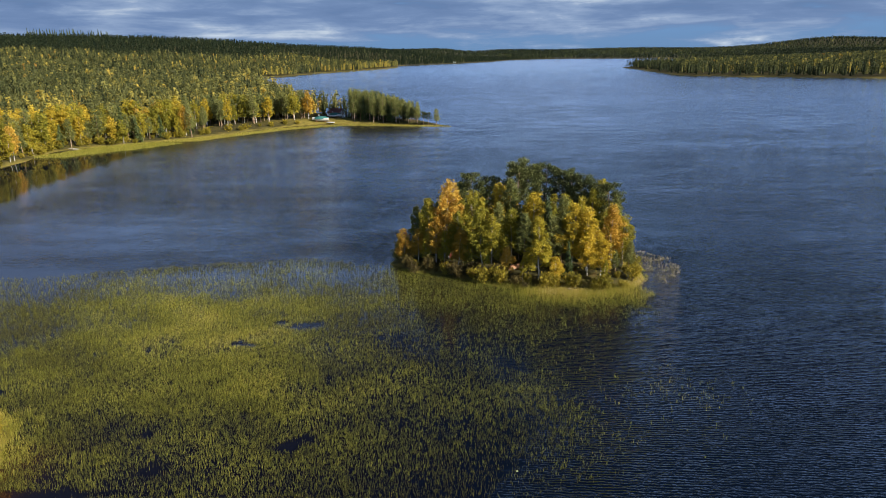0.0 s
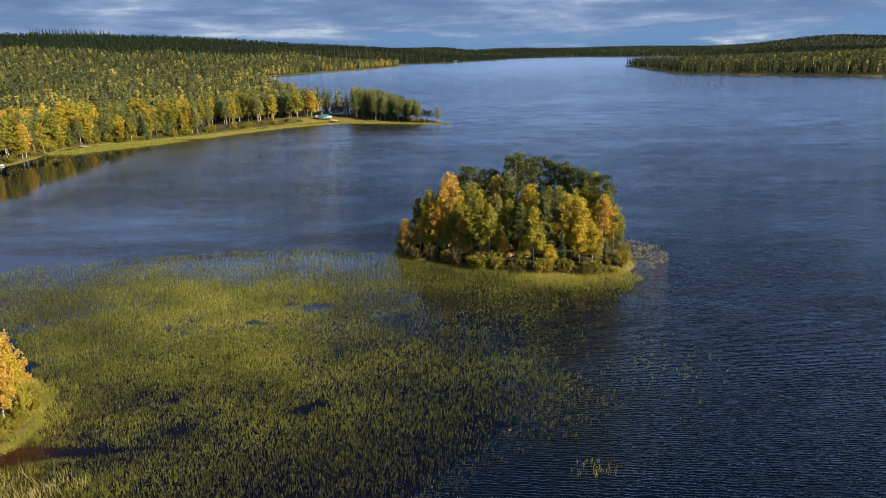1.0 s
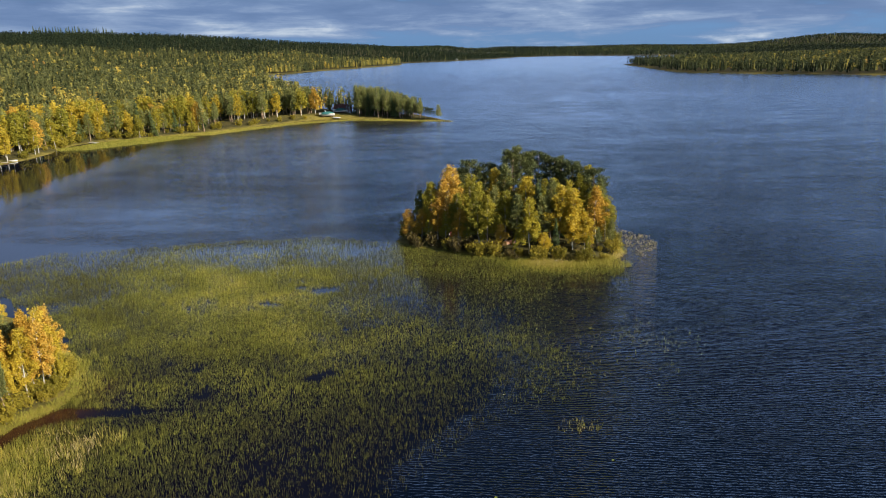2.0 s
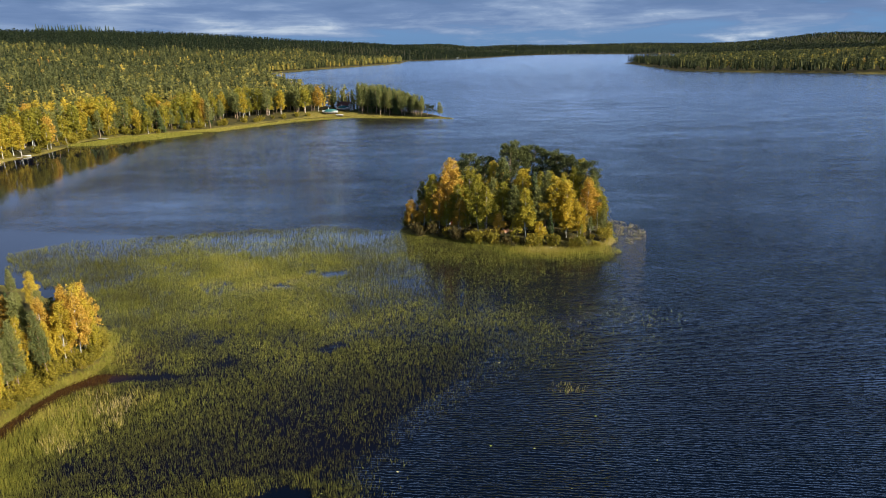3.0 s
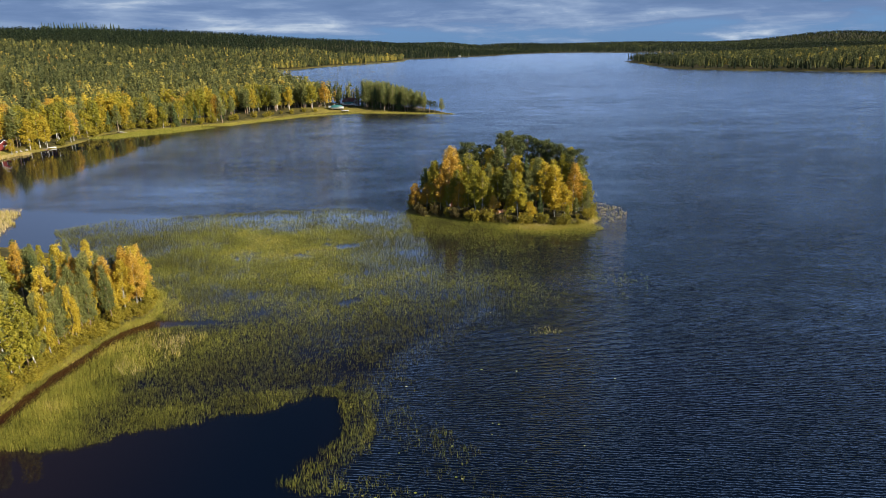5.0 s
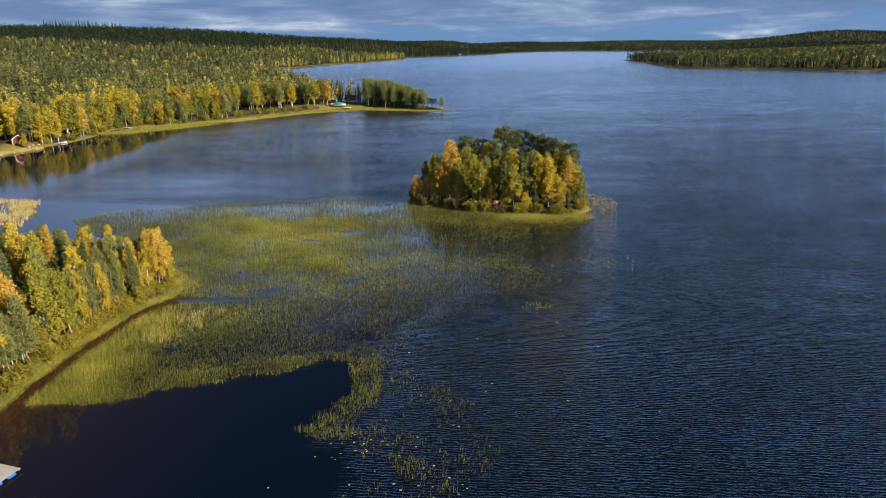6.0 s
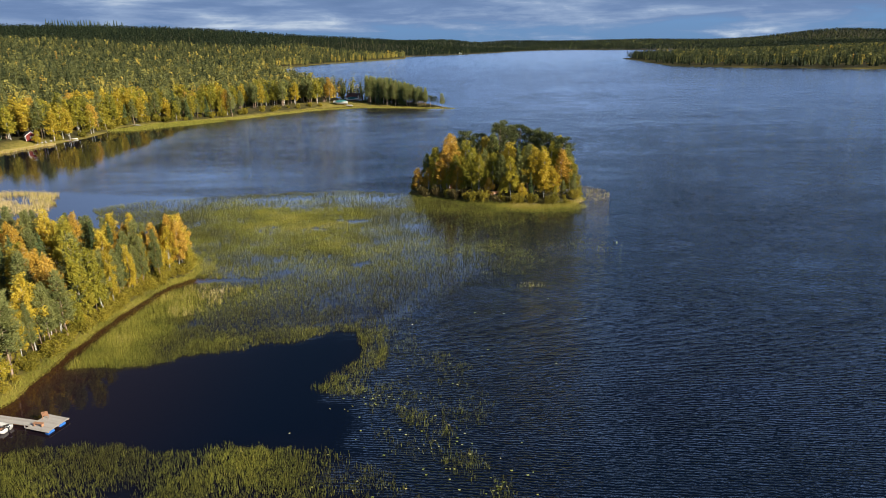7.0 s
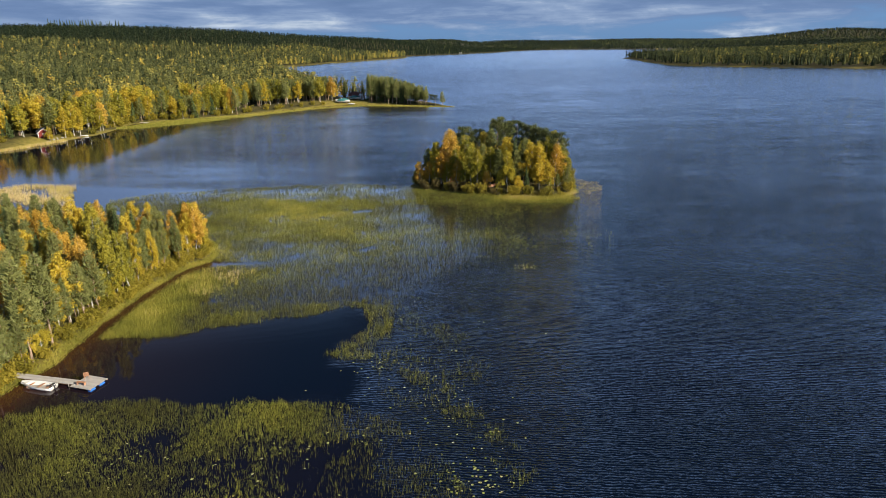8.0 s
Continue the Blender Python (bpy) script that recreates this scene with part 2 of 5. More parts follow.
def mesh_from(name, verts, faces, mat, tint=None, smooth=False):
    me = bpy.data.meshes.new(name)
    if isinstance(faces, np.ndarray):
        nv, nf, k = len(verts), len(faces), faces.shape[1]
        me.vertices.add(nv)
        me.vertices.foreach_set("co", np.asarray(verts, np.float32).ravel())
        me.loops.add(nf * k)
        me.loops.foreach_set("vertex_index", faces.astype(np.int32).ravel())
        me.polygons.add(nf)
        me.polygons.foreach_set("loop_start", np.arange(0, nf * k, k, dtype=np.int32))
        me.update(calc_edges=True)
    else:
        me.from_pydata([tuple(v) for v in verts], [], [tuple(f) for f in faces])
    if tint is not None:
        at = me.attributes.new("tint", "FLOAT", "POINT")
        at.data.foreach_set("value", np.asarray(tint, np.float32))
    if smooth:
        me.polygons.foreach_set("use_smooth", np.ones(len(me.polygons), bool))
    me.materials.append(mat)
    return me


def part(name, bm, material, parent, label=""):
    """Links a bmesh as one mesh object under a thing or a part."""
    me = bpy.data.meshes.new(name)
    bm.normal_update()
    bm.to_mesh(me)
    bm.free()
    me.materials.append(material)
    ob = new(name, me)
    ob.parent = parent
    return tagged(ob, label) if label else ob


def box_bm(x0, x1, y0, y1, z0, z1, bevel=0.0):
    bm = bmesh.new()
    bmesh.ops.create_cube(bm, size=1.0)
    for v in bm.verts:
        v.co = Vector(((x0 + x1) / 2 + v.co.x * (x1 - x0), (y0 + y1) / 2 + v.co.y * (y1 - y0), (z0 + z1) / 2 + v.co.z * (z1 - z0)))
    if bevel:
        bmesh.ops.bevel(bm, geom=list(bm.edges), offset=bevel, segments=1, affect="EDGES")
    return bm


def tube(path, radii, sides):
    """Verts and faces of a tapered tube along a path."""
    path = [Vector(p) for p in path]
    verts, faces = [], []
    for i, p in enumerate(path):
        d = (path[min(i + 1, len(path) - 1)] - path[max(i - 1, 0)]).normalized()
        u = d.orthogonal().normalized()
        w = d.cross(u)
        for s in range(sides):
            a = 2 * math.pi * s / sides
            verts.append(p + (u * math.cos(a) + w * math.sin(a)) * radii[i])
    for i in range(len(path) - 1):
        for s in range(sides):
            a, b = i * sides + s, i * sides + (s + 1) % sides
            faces.append((a, b, b + sides, a + sides))
    faces.append(tuple(range((len(path) - 1) * sides, len(path) * sides)))
    return verts, faces


def leaf_cards(cent, along, length, width, rng):
    """One small clump of leaves or needles at each centre, its long way along the given direction."""
    n = len(cent)
    along = along / np.maximum(np.linalg.norm(along, axis=1, keepdims=True), 1e-6)
    w = np.cross(along, rng.normal(size=(n, 3)))
    w /= np.maximum(np.linalg.norm(w, axis=1, keepdims=True), 1e-6)
    v = np.empty((n, 3, 3))
    v[:, 0] = cent + along * length[:, None] * 0.55
    v[:, 1] = cent - along * length[:, None] * 0.45 + w * width[:, None] * 0.5
    v[:, 2] = cent - along * length[:, None] * 0.45 - w * width[:, None] * 0.5
    return v.reshape(-1, 3), np.arange(3 * n).reshape(-1, 3)


# height, bare share of the stem, crown half width, stem radius, spread of the leaves round a twig, their length and width
SHAPES = {
    "birch": (13.0, 0.18, 2.0, 0.11, 0.24, 0.34, 0.26),
    "pine": (12.0, 0.28, 2.15, 0.13, 0.19, 0.44, 0.125),
    "oldpine": (15.0, 0.48, 2.5, 0.17, 0.30, 0.46, 0.17),
    "spruce": (13.0, 0.06, 1.95, 0.14, 0.12, 0.50, 0.16),
    "willow": (3.2, 0.02, 1.5, 0.05, 0.34, 0.36, 0.26),
}


def limb_plan(kind, h, rng):
    """The limbs (root, bend and tip) and the twigs that carry the leaves (root, tip and share of the leaves)."""
    _, bare, half = SHAPES[kind][:3]
    limbs, twigs = [], []
    lean = rng.normal(size=2) * 0.018 * h
    heavy = rng.uniform(0, 6.28)                    # one flank of a crown carries more than the other

    def limb(t, az, r, rise, droop):
        z = h * (bare + (0.985 - bare) * t)
        base = np.array([lean[0] * z / h, lean[1] * z / h, z])
        d = np.array([math.cos(az), math.sin(az), 0.0])
        r *= 1 + 0.16 * math.cos(az - heavy)
        mid = base + d * r * 0.55 + np.array([0, 0, rise * 0.75])
        tip = base + d * r + np.array([0, 0, rise - droop])
        limbs.append((base, mid, tip))
        return base, mid, tip, d

    if kind == "birch":
        for i in range(46):
            t = (i + rng.random()) / 46
            r = half * (0.30 + 0.80 * math.sin(math.pi * min(1.0, 0.22 + 0.74 * t)) ** 0.9) * (1.08 - 0.5 * t) * rng.uniform(0.55, 1.2)
            b, m, e, d = limb(t, i * 2.39996 + rng.normal() * 0.5, r, r * rng.uniform(0.5, 1.1) + 0.2 * t, r * 0.1)
            twigs.append((b + (m - b) * 0.4, m, 0.5 * r))
            twigs.append((m, e, 0.8 * r))
            for k in range(3):                      # weeping ends
                a = m + (e - m) * rng.uniform(0.1, 1.0) + rng.normal(size=3) * 0.12
                twigs.append((a, a + d * rng.uniform(0.0, 0.35) + np.array([rng.normal() * 0.1, rng.normal() * 0.1, -rng.uniform(0.4, 1.15)]), 0.6 * r))
    elif kind == "pine":
        levels = 17
        for i in range(levels):
            t = (i + 0.5) / levels
            r0 = half * (0.98 * (1 - t) ** 0.8 + 0.13) * (0.62 + 0.38 * min(1.0, t / 0.16))
            spin = rng.uniform(0, 6.28)
            for k in range(5):
                r = r0 * rng.uniform(0.6, 1.18)
                b, m, e, d = limb(min(1.0, t + rng.normal() * 0.012), spin + k * 1.2566 + rng.normal() * 0.22, r, r * (0.12 + 0.62 * t), -0.06)
                side = np.array([-d[1], d[0], 0.0])
                twigs.append((b + (m - b) * 0.7, e + d * 0.12, r))
                for f in (0.45, 0.72):
                    q = b + (e - b) * f
                    for sgn in (-1, 1):
                        twigs.append((q, q + (d * 0.5 + side * sgn * 0.6) * r * 0.38 + np.array([0, 0, 0.10]), 0.45 * r))
    elif kind == "oldpine":
        for i in range(30):
            t = (i + rng.random()) / 30
            r = half * (0.35 + 0.75 * math.sin(math.pi * min(1.0, 0.24 + 0.70 * t))) * rng.uniform(0.5, 1.15)
            b, m, e, d = limb(t, i * 2.39996 + rng.normal() * 0.6, r, r * rng.uniform(0.15, 0.55), -0.1)
            for k in range(5):                      # cushions at the ends
                a = m + (e - m) * rng.uniform(0.3, 1.0) + rng.normal(size=3) * np.array([0.34, 0.34, 0.12])
                twigs.append((a, a + d * 0.3 + np.array([0, 0, rng.uniform(0.1, 0.35)]), 0.4 + 0.5 * t))
    elif kind == "spruce":
        levels = 22
        for i in range(levels):
            t = (i + 0.5) / levels
            r0 = half * (1.0 - t) ** 0.85 + 0.07
            spin = rng.uniform(0, 6.28)
            for k in range(6):
                r = r0 * rng.uniform(0.7, 1.12)
                b, m, e, d = limb(min(1.0, t + rng.normal() * 0.01), spin + k * 1.047 + rng.normal() * 0.2, r, 0.0, r * rng.uniform(0.2, 0.5) * (1 - t))
                side = np.array([-d[1], d[0], 0.0])
                twigs.append((b + (e - b) * 0.25, e, r))
                for sgn in (-1, 1):
                    q = b + (e - b) * 0.55
                    twigs.append((q, q + (d * 0.5 + side * sgn * 0.5) * r * 0.5 + np.array([0, 0, -0.12 * r]), 0.5 * r))
    else:
        for i in range(18):
            az, r = rng.uniform(0, 6.28), half * rng.uniform(0.2, 1.0)
            d = np.array([math.cos(az), math.sin(az), 0.0])
            b, e = np.array([0, 0, 0.05]) + d * 0.1, d * r + np.array([0, 0, h * rng.uniform(0.45, 0.97)])
            m = b + (e - b) * 0.5 + np.array([0, 0, 0.25])
            limbs.append((b, m, e))
            twigs.append((b + (m - b) * 0.3, m, 0.7))
            twigs.append((m, e, 1.0))
    return limbs, twigs, lean


def crown_mesh(kind, h, n, gain, twigs, rng):
    """Leaf clumps along the twigs."""
    spread, length, width = SHAPES[kind][4:]
    a, e = np.array([t[0] for t in twigs]), np.array([t[1] for t in twigs])
    w = np.array([t[2] for t in twigs])
    pick = rng.choice(len(twigs), size=n, p=w / w.sum())
    f = rng.random(n)[:, None] * 1.06
    off = np.clip(rng.normal(size=(n, 3)), -1.8, 1.8) * spread * (1 + 0.35 * (gain - 1))
    cent = a[pick] + (e[pick] - a[pick]) * f + off
    run = e[pick] - a[pick]
    run /= np.maximum(np.linalg.norm(run, axis=1, keepdims=True), 1e-6)
    if kind in ("pine", "oldpine"):
        along = run + rng.normal(size=(n, 3)) * 0.55 + np.array([0, 0, 0.35])
    elif kind == "spruce":
        along = run + rng.normal(size=(n, 3)) * 0.4 + np.array([0, 0, -0.3])
    else:
        along = rng.normal(size=(n, 3)) + np.array([0, 0, -0.5])
    size = gain * rng.uniform(0.6, 1.35, n)
    return leaf_cards(cent, along, length * size, width * size, rng)


def tree_proto(kind, leaf, seed, clumps, gain=1.0, limbs_built=True):
    """A tree: an empty at the foot, a trunk with its limbs and a crown of leaf clumps."""
    rng = np.random.default_rng(seed)
    h, bare, _, r0 = SHAPES[kind][:4]
    limbs, twigs, lean = limb_plan(kind, h, rng)
    root = new({"willow": "willow_bush", "oldpine": "pine_tree"}.get(kind, kind + "_tree"))
    root.empty_display_size = 0.5
    verts, faces = [], []

    def add(v, f):
        o = len(verts)
        verts.extend(v)
        faces.extend(tuple(i + o for i in q) for q in f)

    if kind != "willow":
        steps, sides = (7, 7) if limbs_built else (3, 5)
        pts = [(lean[0] * k / steps + rng.normal() * 0.06 * (0 < k < steps), lean[1] * k / steps + rng.normal() * 0.06 * (0 < k < steps), h * 0.975 * k / steps - 0.25 * (k == 0)) for k in range(steps + 1)]
        add(*tube(pts, [r0 * (1.25 if k == 0 else 1.0) * (1 - 0.9 * k / steps) + 0.012 for k in range(steps + 1)], sides))
    if limbs_built:
        for a, m, e in limbs[::2] if kind in ("pine", "spruce") else limbs:
            add(*tube([a, m, e], [0.032, 0.02, 0.006], 3))
        if "pine" in kind:
            for _ in range(8):                      # dead snags below the crown
                z, az, r = h * rng.uniform(0.2, bare), rng.uniform(0, 6.28), rng.uniform(0.4, 1.1)
                add(*tube([(0, 0, z), (math.cos(az) * r, math.sin(az) * r, z + rng.uniform(-0.2, 0.15))], [0.025, 0.006], 3))
    barks = {"birch": M_BIRCH_BARK, "pine": M_PINE_BARK, "oldpine": M_PINE_BARK}
    trunk = new("trunk", mesh_from("trunk", verts, faces, barks.get(kind, M_SPRUCE_BARK), smooth=True))
    trunk.parent = root
    v, f = crown_mesh(kind, h, clumps, gain, twigs, rng)
    crown = new("crown", mesh_from("crown", v, f, LEAF[leaf]))
    crown.parent = root
    return root


# ---- the land: shoreline in plan ----
MAIN_A = [(-95, -400), (-72, -80), (-60, -30), (-55, -8), (-52.7, 1.8), (-51.7, 8), (-51.7, 20), (-51.4, 30), (-50.5, 38), (-49.6, 44), (-48.6, 47.6),
          (-45.6, 51.5), (-45.2, 56), (-49, 62), (-57, 69), (-66, 77), (-82, 86), (-104, 93), (-135, 101), (-175, 118), (-212, 150), (-208, 178), (-183, 193),
          (-178, 207), (-173, 220), (-168, 238), (-168, 254), (-171, 266), (-172, 280), (-164, 291), (-150, 297), (-139, 309), (-124, 322), (-108, 346)]
MAIN_B = [(-92, 365), (-78, 375), (-60, 378), (-35, 372), (-15, 360), (-1, 354), (0, 356.5), (-5, 364), (-16, 384), (-58, 408), (-96, 450), (-122, 520), (-152, 610),
          (-195, 720), (-258, 900), (-350, 1050), (-335, 1180), (-295, 1225), (-270, 1370), (-220, 1500), (-175, 1640), (-139, 1755), (-132, 1850),
          (-165, 1930), (-140, 1990), (-25, 2112), (70, 2290), (168, 2480), (210, 2620), (300, 2830), (400, 2900), (520, 2880), (660, 2700), (820, 2500)]
MAIN_C = [(860, 2200), (800, 1900), (600, 1620), (420, 1480), (366, 1420), (362, 1300), (350, 1174), (334, 1000), (345, 950), (400, 885), (436, 856),
          (512, 788), (650, 700), (900, 600), (1500, 400), (3000, 0), (9000, -400), (9000, 9000), (-9000, 9000), (-9000, -400)]
MAINLAND = MAIN_A + MAIN_B + MAIN_C
ISLAND = [(-12, 118), (-11, 115), (-6.5, 112.2), (-2, 109.8), (4.8, 106.3), (9.5, 104), (14.5, 102.3), (19.7, 100.9), (24.8, 100.7), (29.6, 101.7), (31.8, 103.8), (34.2, 106.6),
          (35, 109), (34.3, 112), (32.8, 114.5), (34.4, 119), (35, 125), (32, 133), (25, 139), (15, 142), (4, 139), (-5, 132), (-10, 125)]


def signed(px, py, poly):
    """Distance to a polygon's edge, positive inside."""
    px, py = np.asarray(px, float), np.asarray(py, float)
    best = np.full(px.shape, 1e18)
    inside = np.zeros(px.shape, bool)
    for (x0, y0), (x1, y1) in zip(poly, poly[1:] + poly[:1]):
        dx, dy = x1 - x0, y1 - y0
        t = np.clip(((px - x0) * dx + (py - y0) * dy) / (dx * dx + dy * dy), 0, 1)
        best = np.minimum(best, (px - x0 - t * dx) ** 2 + (py - y0 - t * dy) ** 2)
        if y0 != y1:
            inside ^= ((y0 > py) != (y1 > py)) & (px < dx * (py - y0) / dy + x0)
    return np.where(inside, 1, -1) * np.sqrt(best)


def wob(x, y, s, seed=0.0):
    """Smooth plan noise, about -1 to 1."""
    return (np.sin(x / s + 1.7 * np.sin(y / s * 0.83 + seed) + seed) + np.sin(y / s * 1.13 + 1.3 * np.sin(x / s * 0.71 + seed * 2.1) + 2.0 + seed)
            + 0.6 * np.sin((x + y) / s * 1.9 + seed * 3.3) * np.sin((x - y) / s * 1.6 + seed)) / 2.3


def shore(x, y):
    w = wob(x, y, 3.1, 0.4) * 0.55 + wob(x, y, 1.3, 2.0) * 0.3
    return np.maximum(signed(x, y, MAINLAND), signed(x, y, ISLAND)) + w


def smooth(t):
    t = np.clip(t, 0, 1)
    return t * t * (3 - 2 * t)


HILLS = [(-1250, 1850, 45, 520, 420), (-700, 2150, 25, 420, 330), (-250, 2420, 14, 300, 260), (350, 4350, 16, 300, 380), (-300, 4300, 2, 700, 420),
         (1100, 4200, 16, 500, 350), (2080, 3700, 52, 360, 420), (2700, 3900, 44, 400, 420)]


def land_height(x, y, d=None):
    d = shore(x, y) if d is None else d
    low = 0.55 * (1 - np.exp(-np.maximum(d, 0) / 2.5)) + 0.25 * wob(x, y, 5.0, 1.0) * np.clip(d / 6, 0, 1)
    up = (14 + 26 * smooth((180 - x) / 260) * smooth((y - 140) / 60)) * smooth((d - 10) / 680)
    hills = sum(a * np.exp(-((x - cx) / sx) ** 2 - ((y - cy) / sy) ** 2) for cx, cy, a, sx, sy in HILLS) * smooth((d - 20) / 300)
    isl = np.where((np.abs(x - 12) < 30) & (np.abs(y - 122) < 30), 0.9 * smooth(d / 12), 0.0)
    return np.where(d > 0, low + up + hills + isl + 1.7 * smooth(d / 9) * smooth((y - 170) / 20), np.maximum(d * 0.22, -2.5))


def spaced(parts):
    """Grid lines with a spacing of their own in each stretch."""
    out = []
    for a, b, s in parts:
        out.append(np.arange(a, b, s))
    return np.concatenate(out)


def sheet(xs, ys):
    gx, gy = np.meshgrid(xs, ys)
    nx, ny = len(xs), len(ys)
    i = np.arange(nx * ny).reshape(ny, nx)
    f = np.stack([i[:-1, :-1], i[:-1, 1:], i[1:, 1:], i[1:, :-1]], -1).reshape(-1, 4)
    return gx.ravel(), gy.ravel(), f


def point_attr(me, name, values):
    at = me.attributes.new(name, "FLOAT", "POINT")
    at.data.foreach_set("value", np.asarray(values, np.float32))


def build_ground():
    xs = spaced([(-4950, -1000, 90), (-1000, -260, 24), (-260, -100, 4), (-100, 45, 2.0), (45, 420, 18), (420, 1000, 30), (1000, 4951, 90)])
    ys = spaced([(-450, -30, 30), (-30, 150, 2.0), (150, 400, 3), (400, 1000, 15), (1000, 2600, 28), (2600, 4951, 70)])
    x, y, f = sheet(xs, ys)
    d = shore(x, y)
    z = land_height(x, y, d)
    me = mesh_from("ground", np.stack([x, y, z], 1), f, M_GROUND, smooth=True)
    lawn = np.exp(-((x + 75) / 30) ** 2 - ((y - 378) / 9) ** 2) + np.exp(-((x + 178) / 8) ** 2 - ((y - 212) / 16) ** 2)
    point_attr(me, "meadow", np.clip(smooth(1 - (d - 0.7) / 1.6) + lawn + 0.3 * smooth(1 - (d - 3) / 7) * (y < 72) * (x < -40) + 0.25 * wob(x, y, 4.0, 3.0), 0, 1) * (y < 2000))
    return tagged(new("ground", me), "mossy autumn forest ground with yellow grassy shore", "ground", kind="structure")


REED_MAIN = [(-84, 92), (-92, 103), (-84, 111), (-70, 114), (-56, 117.5), (-44, 119), (-29, 122), (-19, 118), (-12, 117), (-4, 113), (7, 107.5), (19, 103), (31, 104),
             (33, 100), (31.5, 96), (31, 87), (24, 80), (17, 72), (26, 76), (32, 76), (35.5, 66), (32, 60), (28, 58), (24, 60), (16, 53), (5, 48), (-2, 40), (-7, 31),
             (-8.5, 20), (-9.8, 13), (-13.5, 9.8), (-15.3, 12.8), (-11.9, 21), (-12.3, 28.6), (-15.4, 28.4), (-26.4, 23.8), (-38.3, 19.5), (-49, 17),
             (-52, 30), (-49, 46), (-44, 52), (-44, 57), (-50, 64), (-66, 80)]
REED_SOUTH = [(-62, -45), (-54, -5), (-45, -0.4), (-39, 1.3), (-32, 0.7), (-25.3, -0.2), (-23, 0.3), (-17.6, 1.1), (-12, -0.2), (-9, -2.2), (-5, -4), (-1, -14),
              (1, -26), (-2, -50)]
POOL = [(-52, 2), (-49, 16), (-38, 19), (-26, 23.5), (-15, 28), (-12.5, 27), (-12.5, 20), (-15.5, 12), (-11, 6), (-10, 1), (-17, 1.5), (-25, 0.5), (-38, 1.5), (-45, 0)]
CHANNEL = [(-52, 44.2), (-49, 48.2), (-45.5, 51), (-37, 50.8), (-29, 50.6), (-35, 49.6), (-40, 49), (-44, 47.8), (-48, 45.2)]
SPIT = [(35.8, 127), (38.6, 123), (42.6, 116.6), (42.2, 111.5), (37, 105), (35.4, 105.6), (36.2, 110.5), (35.6, 117)]


def build_water():
    xs = spaced([(-4900, -900, 200), (-900, -260, 40), (-260, 80, 4), (80, 900, 40), (900, 4901, 200)])
    ys = spaced([(-4900, -400, 250), (-400, -60, 20), (-60, 400, 4), (400, 1200, 40), (1200, 4901, 200)])
    x, y, f = sheet(xs, ys)
    me = mesh_from("lake_water", np.stack([x, y, 0 * x], 1), f, M_WATER)
    west, isl = -signed(x, y, MAINLAND), -signed(x, y, ISLAND)
    reed = np.maximum(signed(x, y, REED_MAIN), signed(x, y, REED_SOUTH))
    calm = np.maximum.reduce([smooth(1 - (west - 3 - 17 * smooth((310 - y) / 50)) / (10 + 22 * smooth((310 - y) / 50))) * smooth((400 - y) / 30) * smooth((10 - x) / 40), 0.85 * smooth((reed + 6) / 14) * smooth((15 - x) / 30),
                              smooth((signed(x, y, POOL) + 5) / 5), 0.7 * smooth(1.4 - np.hypot((x + 105) / 62, (y - 138) / 34)), 0.88 * smooth((reed + 1) / 6) * np.maximum(smooth((16 - x) / 12), smooth((y - 84) / 8)),
                              0.97 * smooth((-108 - x - 0.15 * (y - 200)) / 24) * smooth((310 - y) / 30)])
    point_attr(me, "calm", np.clip(calm, 0, 1))
    point_attr(me, "ripple", smooth((y + 20) / 300) * (1 - 0.6 * smooth((y - 420) / 300)))
    point_attr(me, "open", smooth((y - 150 - 0.2 * np.abs(x)) / 280))
    beds = 0.07 * smooth((reed + 1) / 5) * smooth((10 - x) / 30)
    point_attr(me, "shallow", np.maximum.reduce([beds, smooth(1 - (west + 1) / 9) * (y < 60) * (x < -30), 0.22 * smooth(1 - west / 34) * smooth((30 - y) / 8) * (x < -10)]))
    return tagged(new("lake_water", me), "dark blue lake water with wind ripples", "lake", kind="structure")


build_ground()
build_water()

# ---- trees that stand near: island and bank ----
LABELS = {
    "birch_yellow": ("slender birch with bright yellow autumn leaves", "birch tree"),
    "birch_orange": ("birch with orange autumn leaves", "birch tree"),
    "birch_green": ("birch with green leaves turning yellow", "birch tree"),
    "pine": ("grey-green young Scots pine with bare stem", "pine tree"),
    "oldpine": ("tall dark pine with rounded crown", "pine tree"),
    "spruce": ("dark green narrow spruce", "spruce tree"),
    "willow_dark": ("low dark olive brown thicket", "bush"),
    "willow": ("low willow bush with olive yellow leaves", "bush"),
}
protos = {}


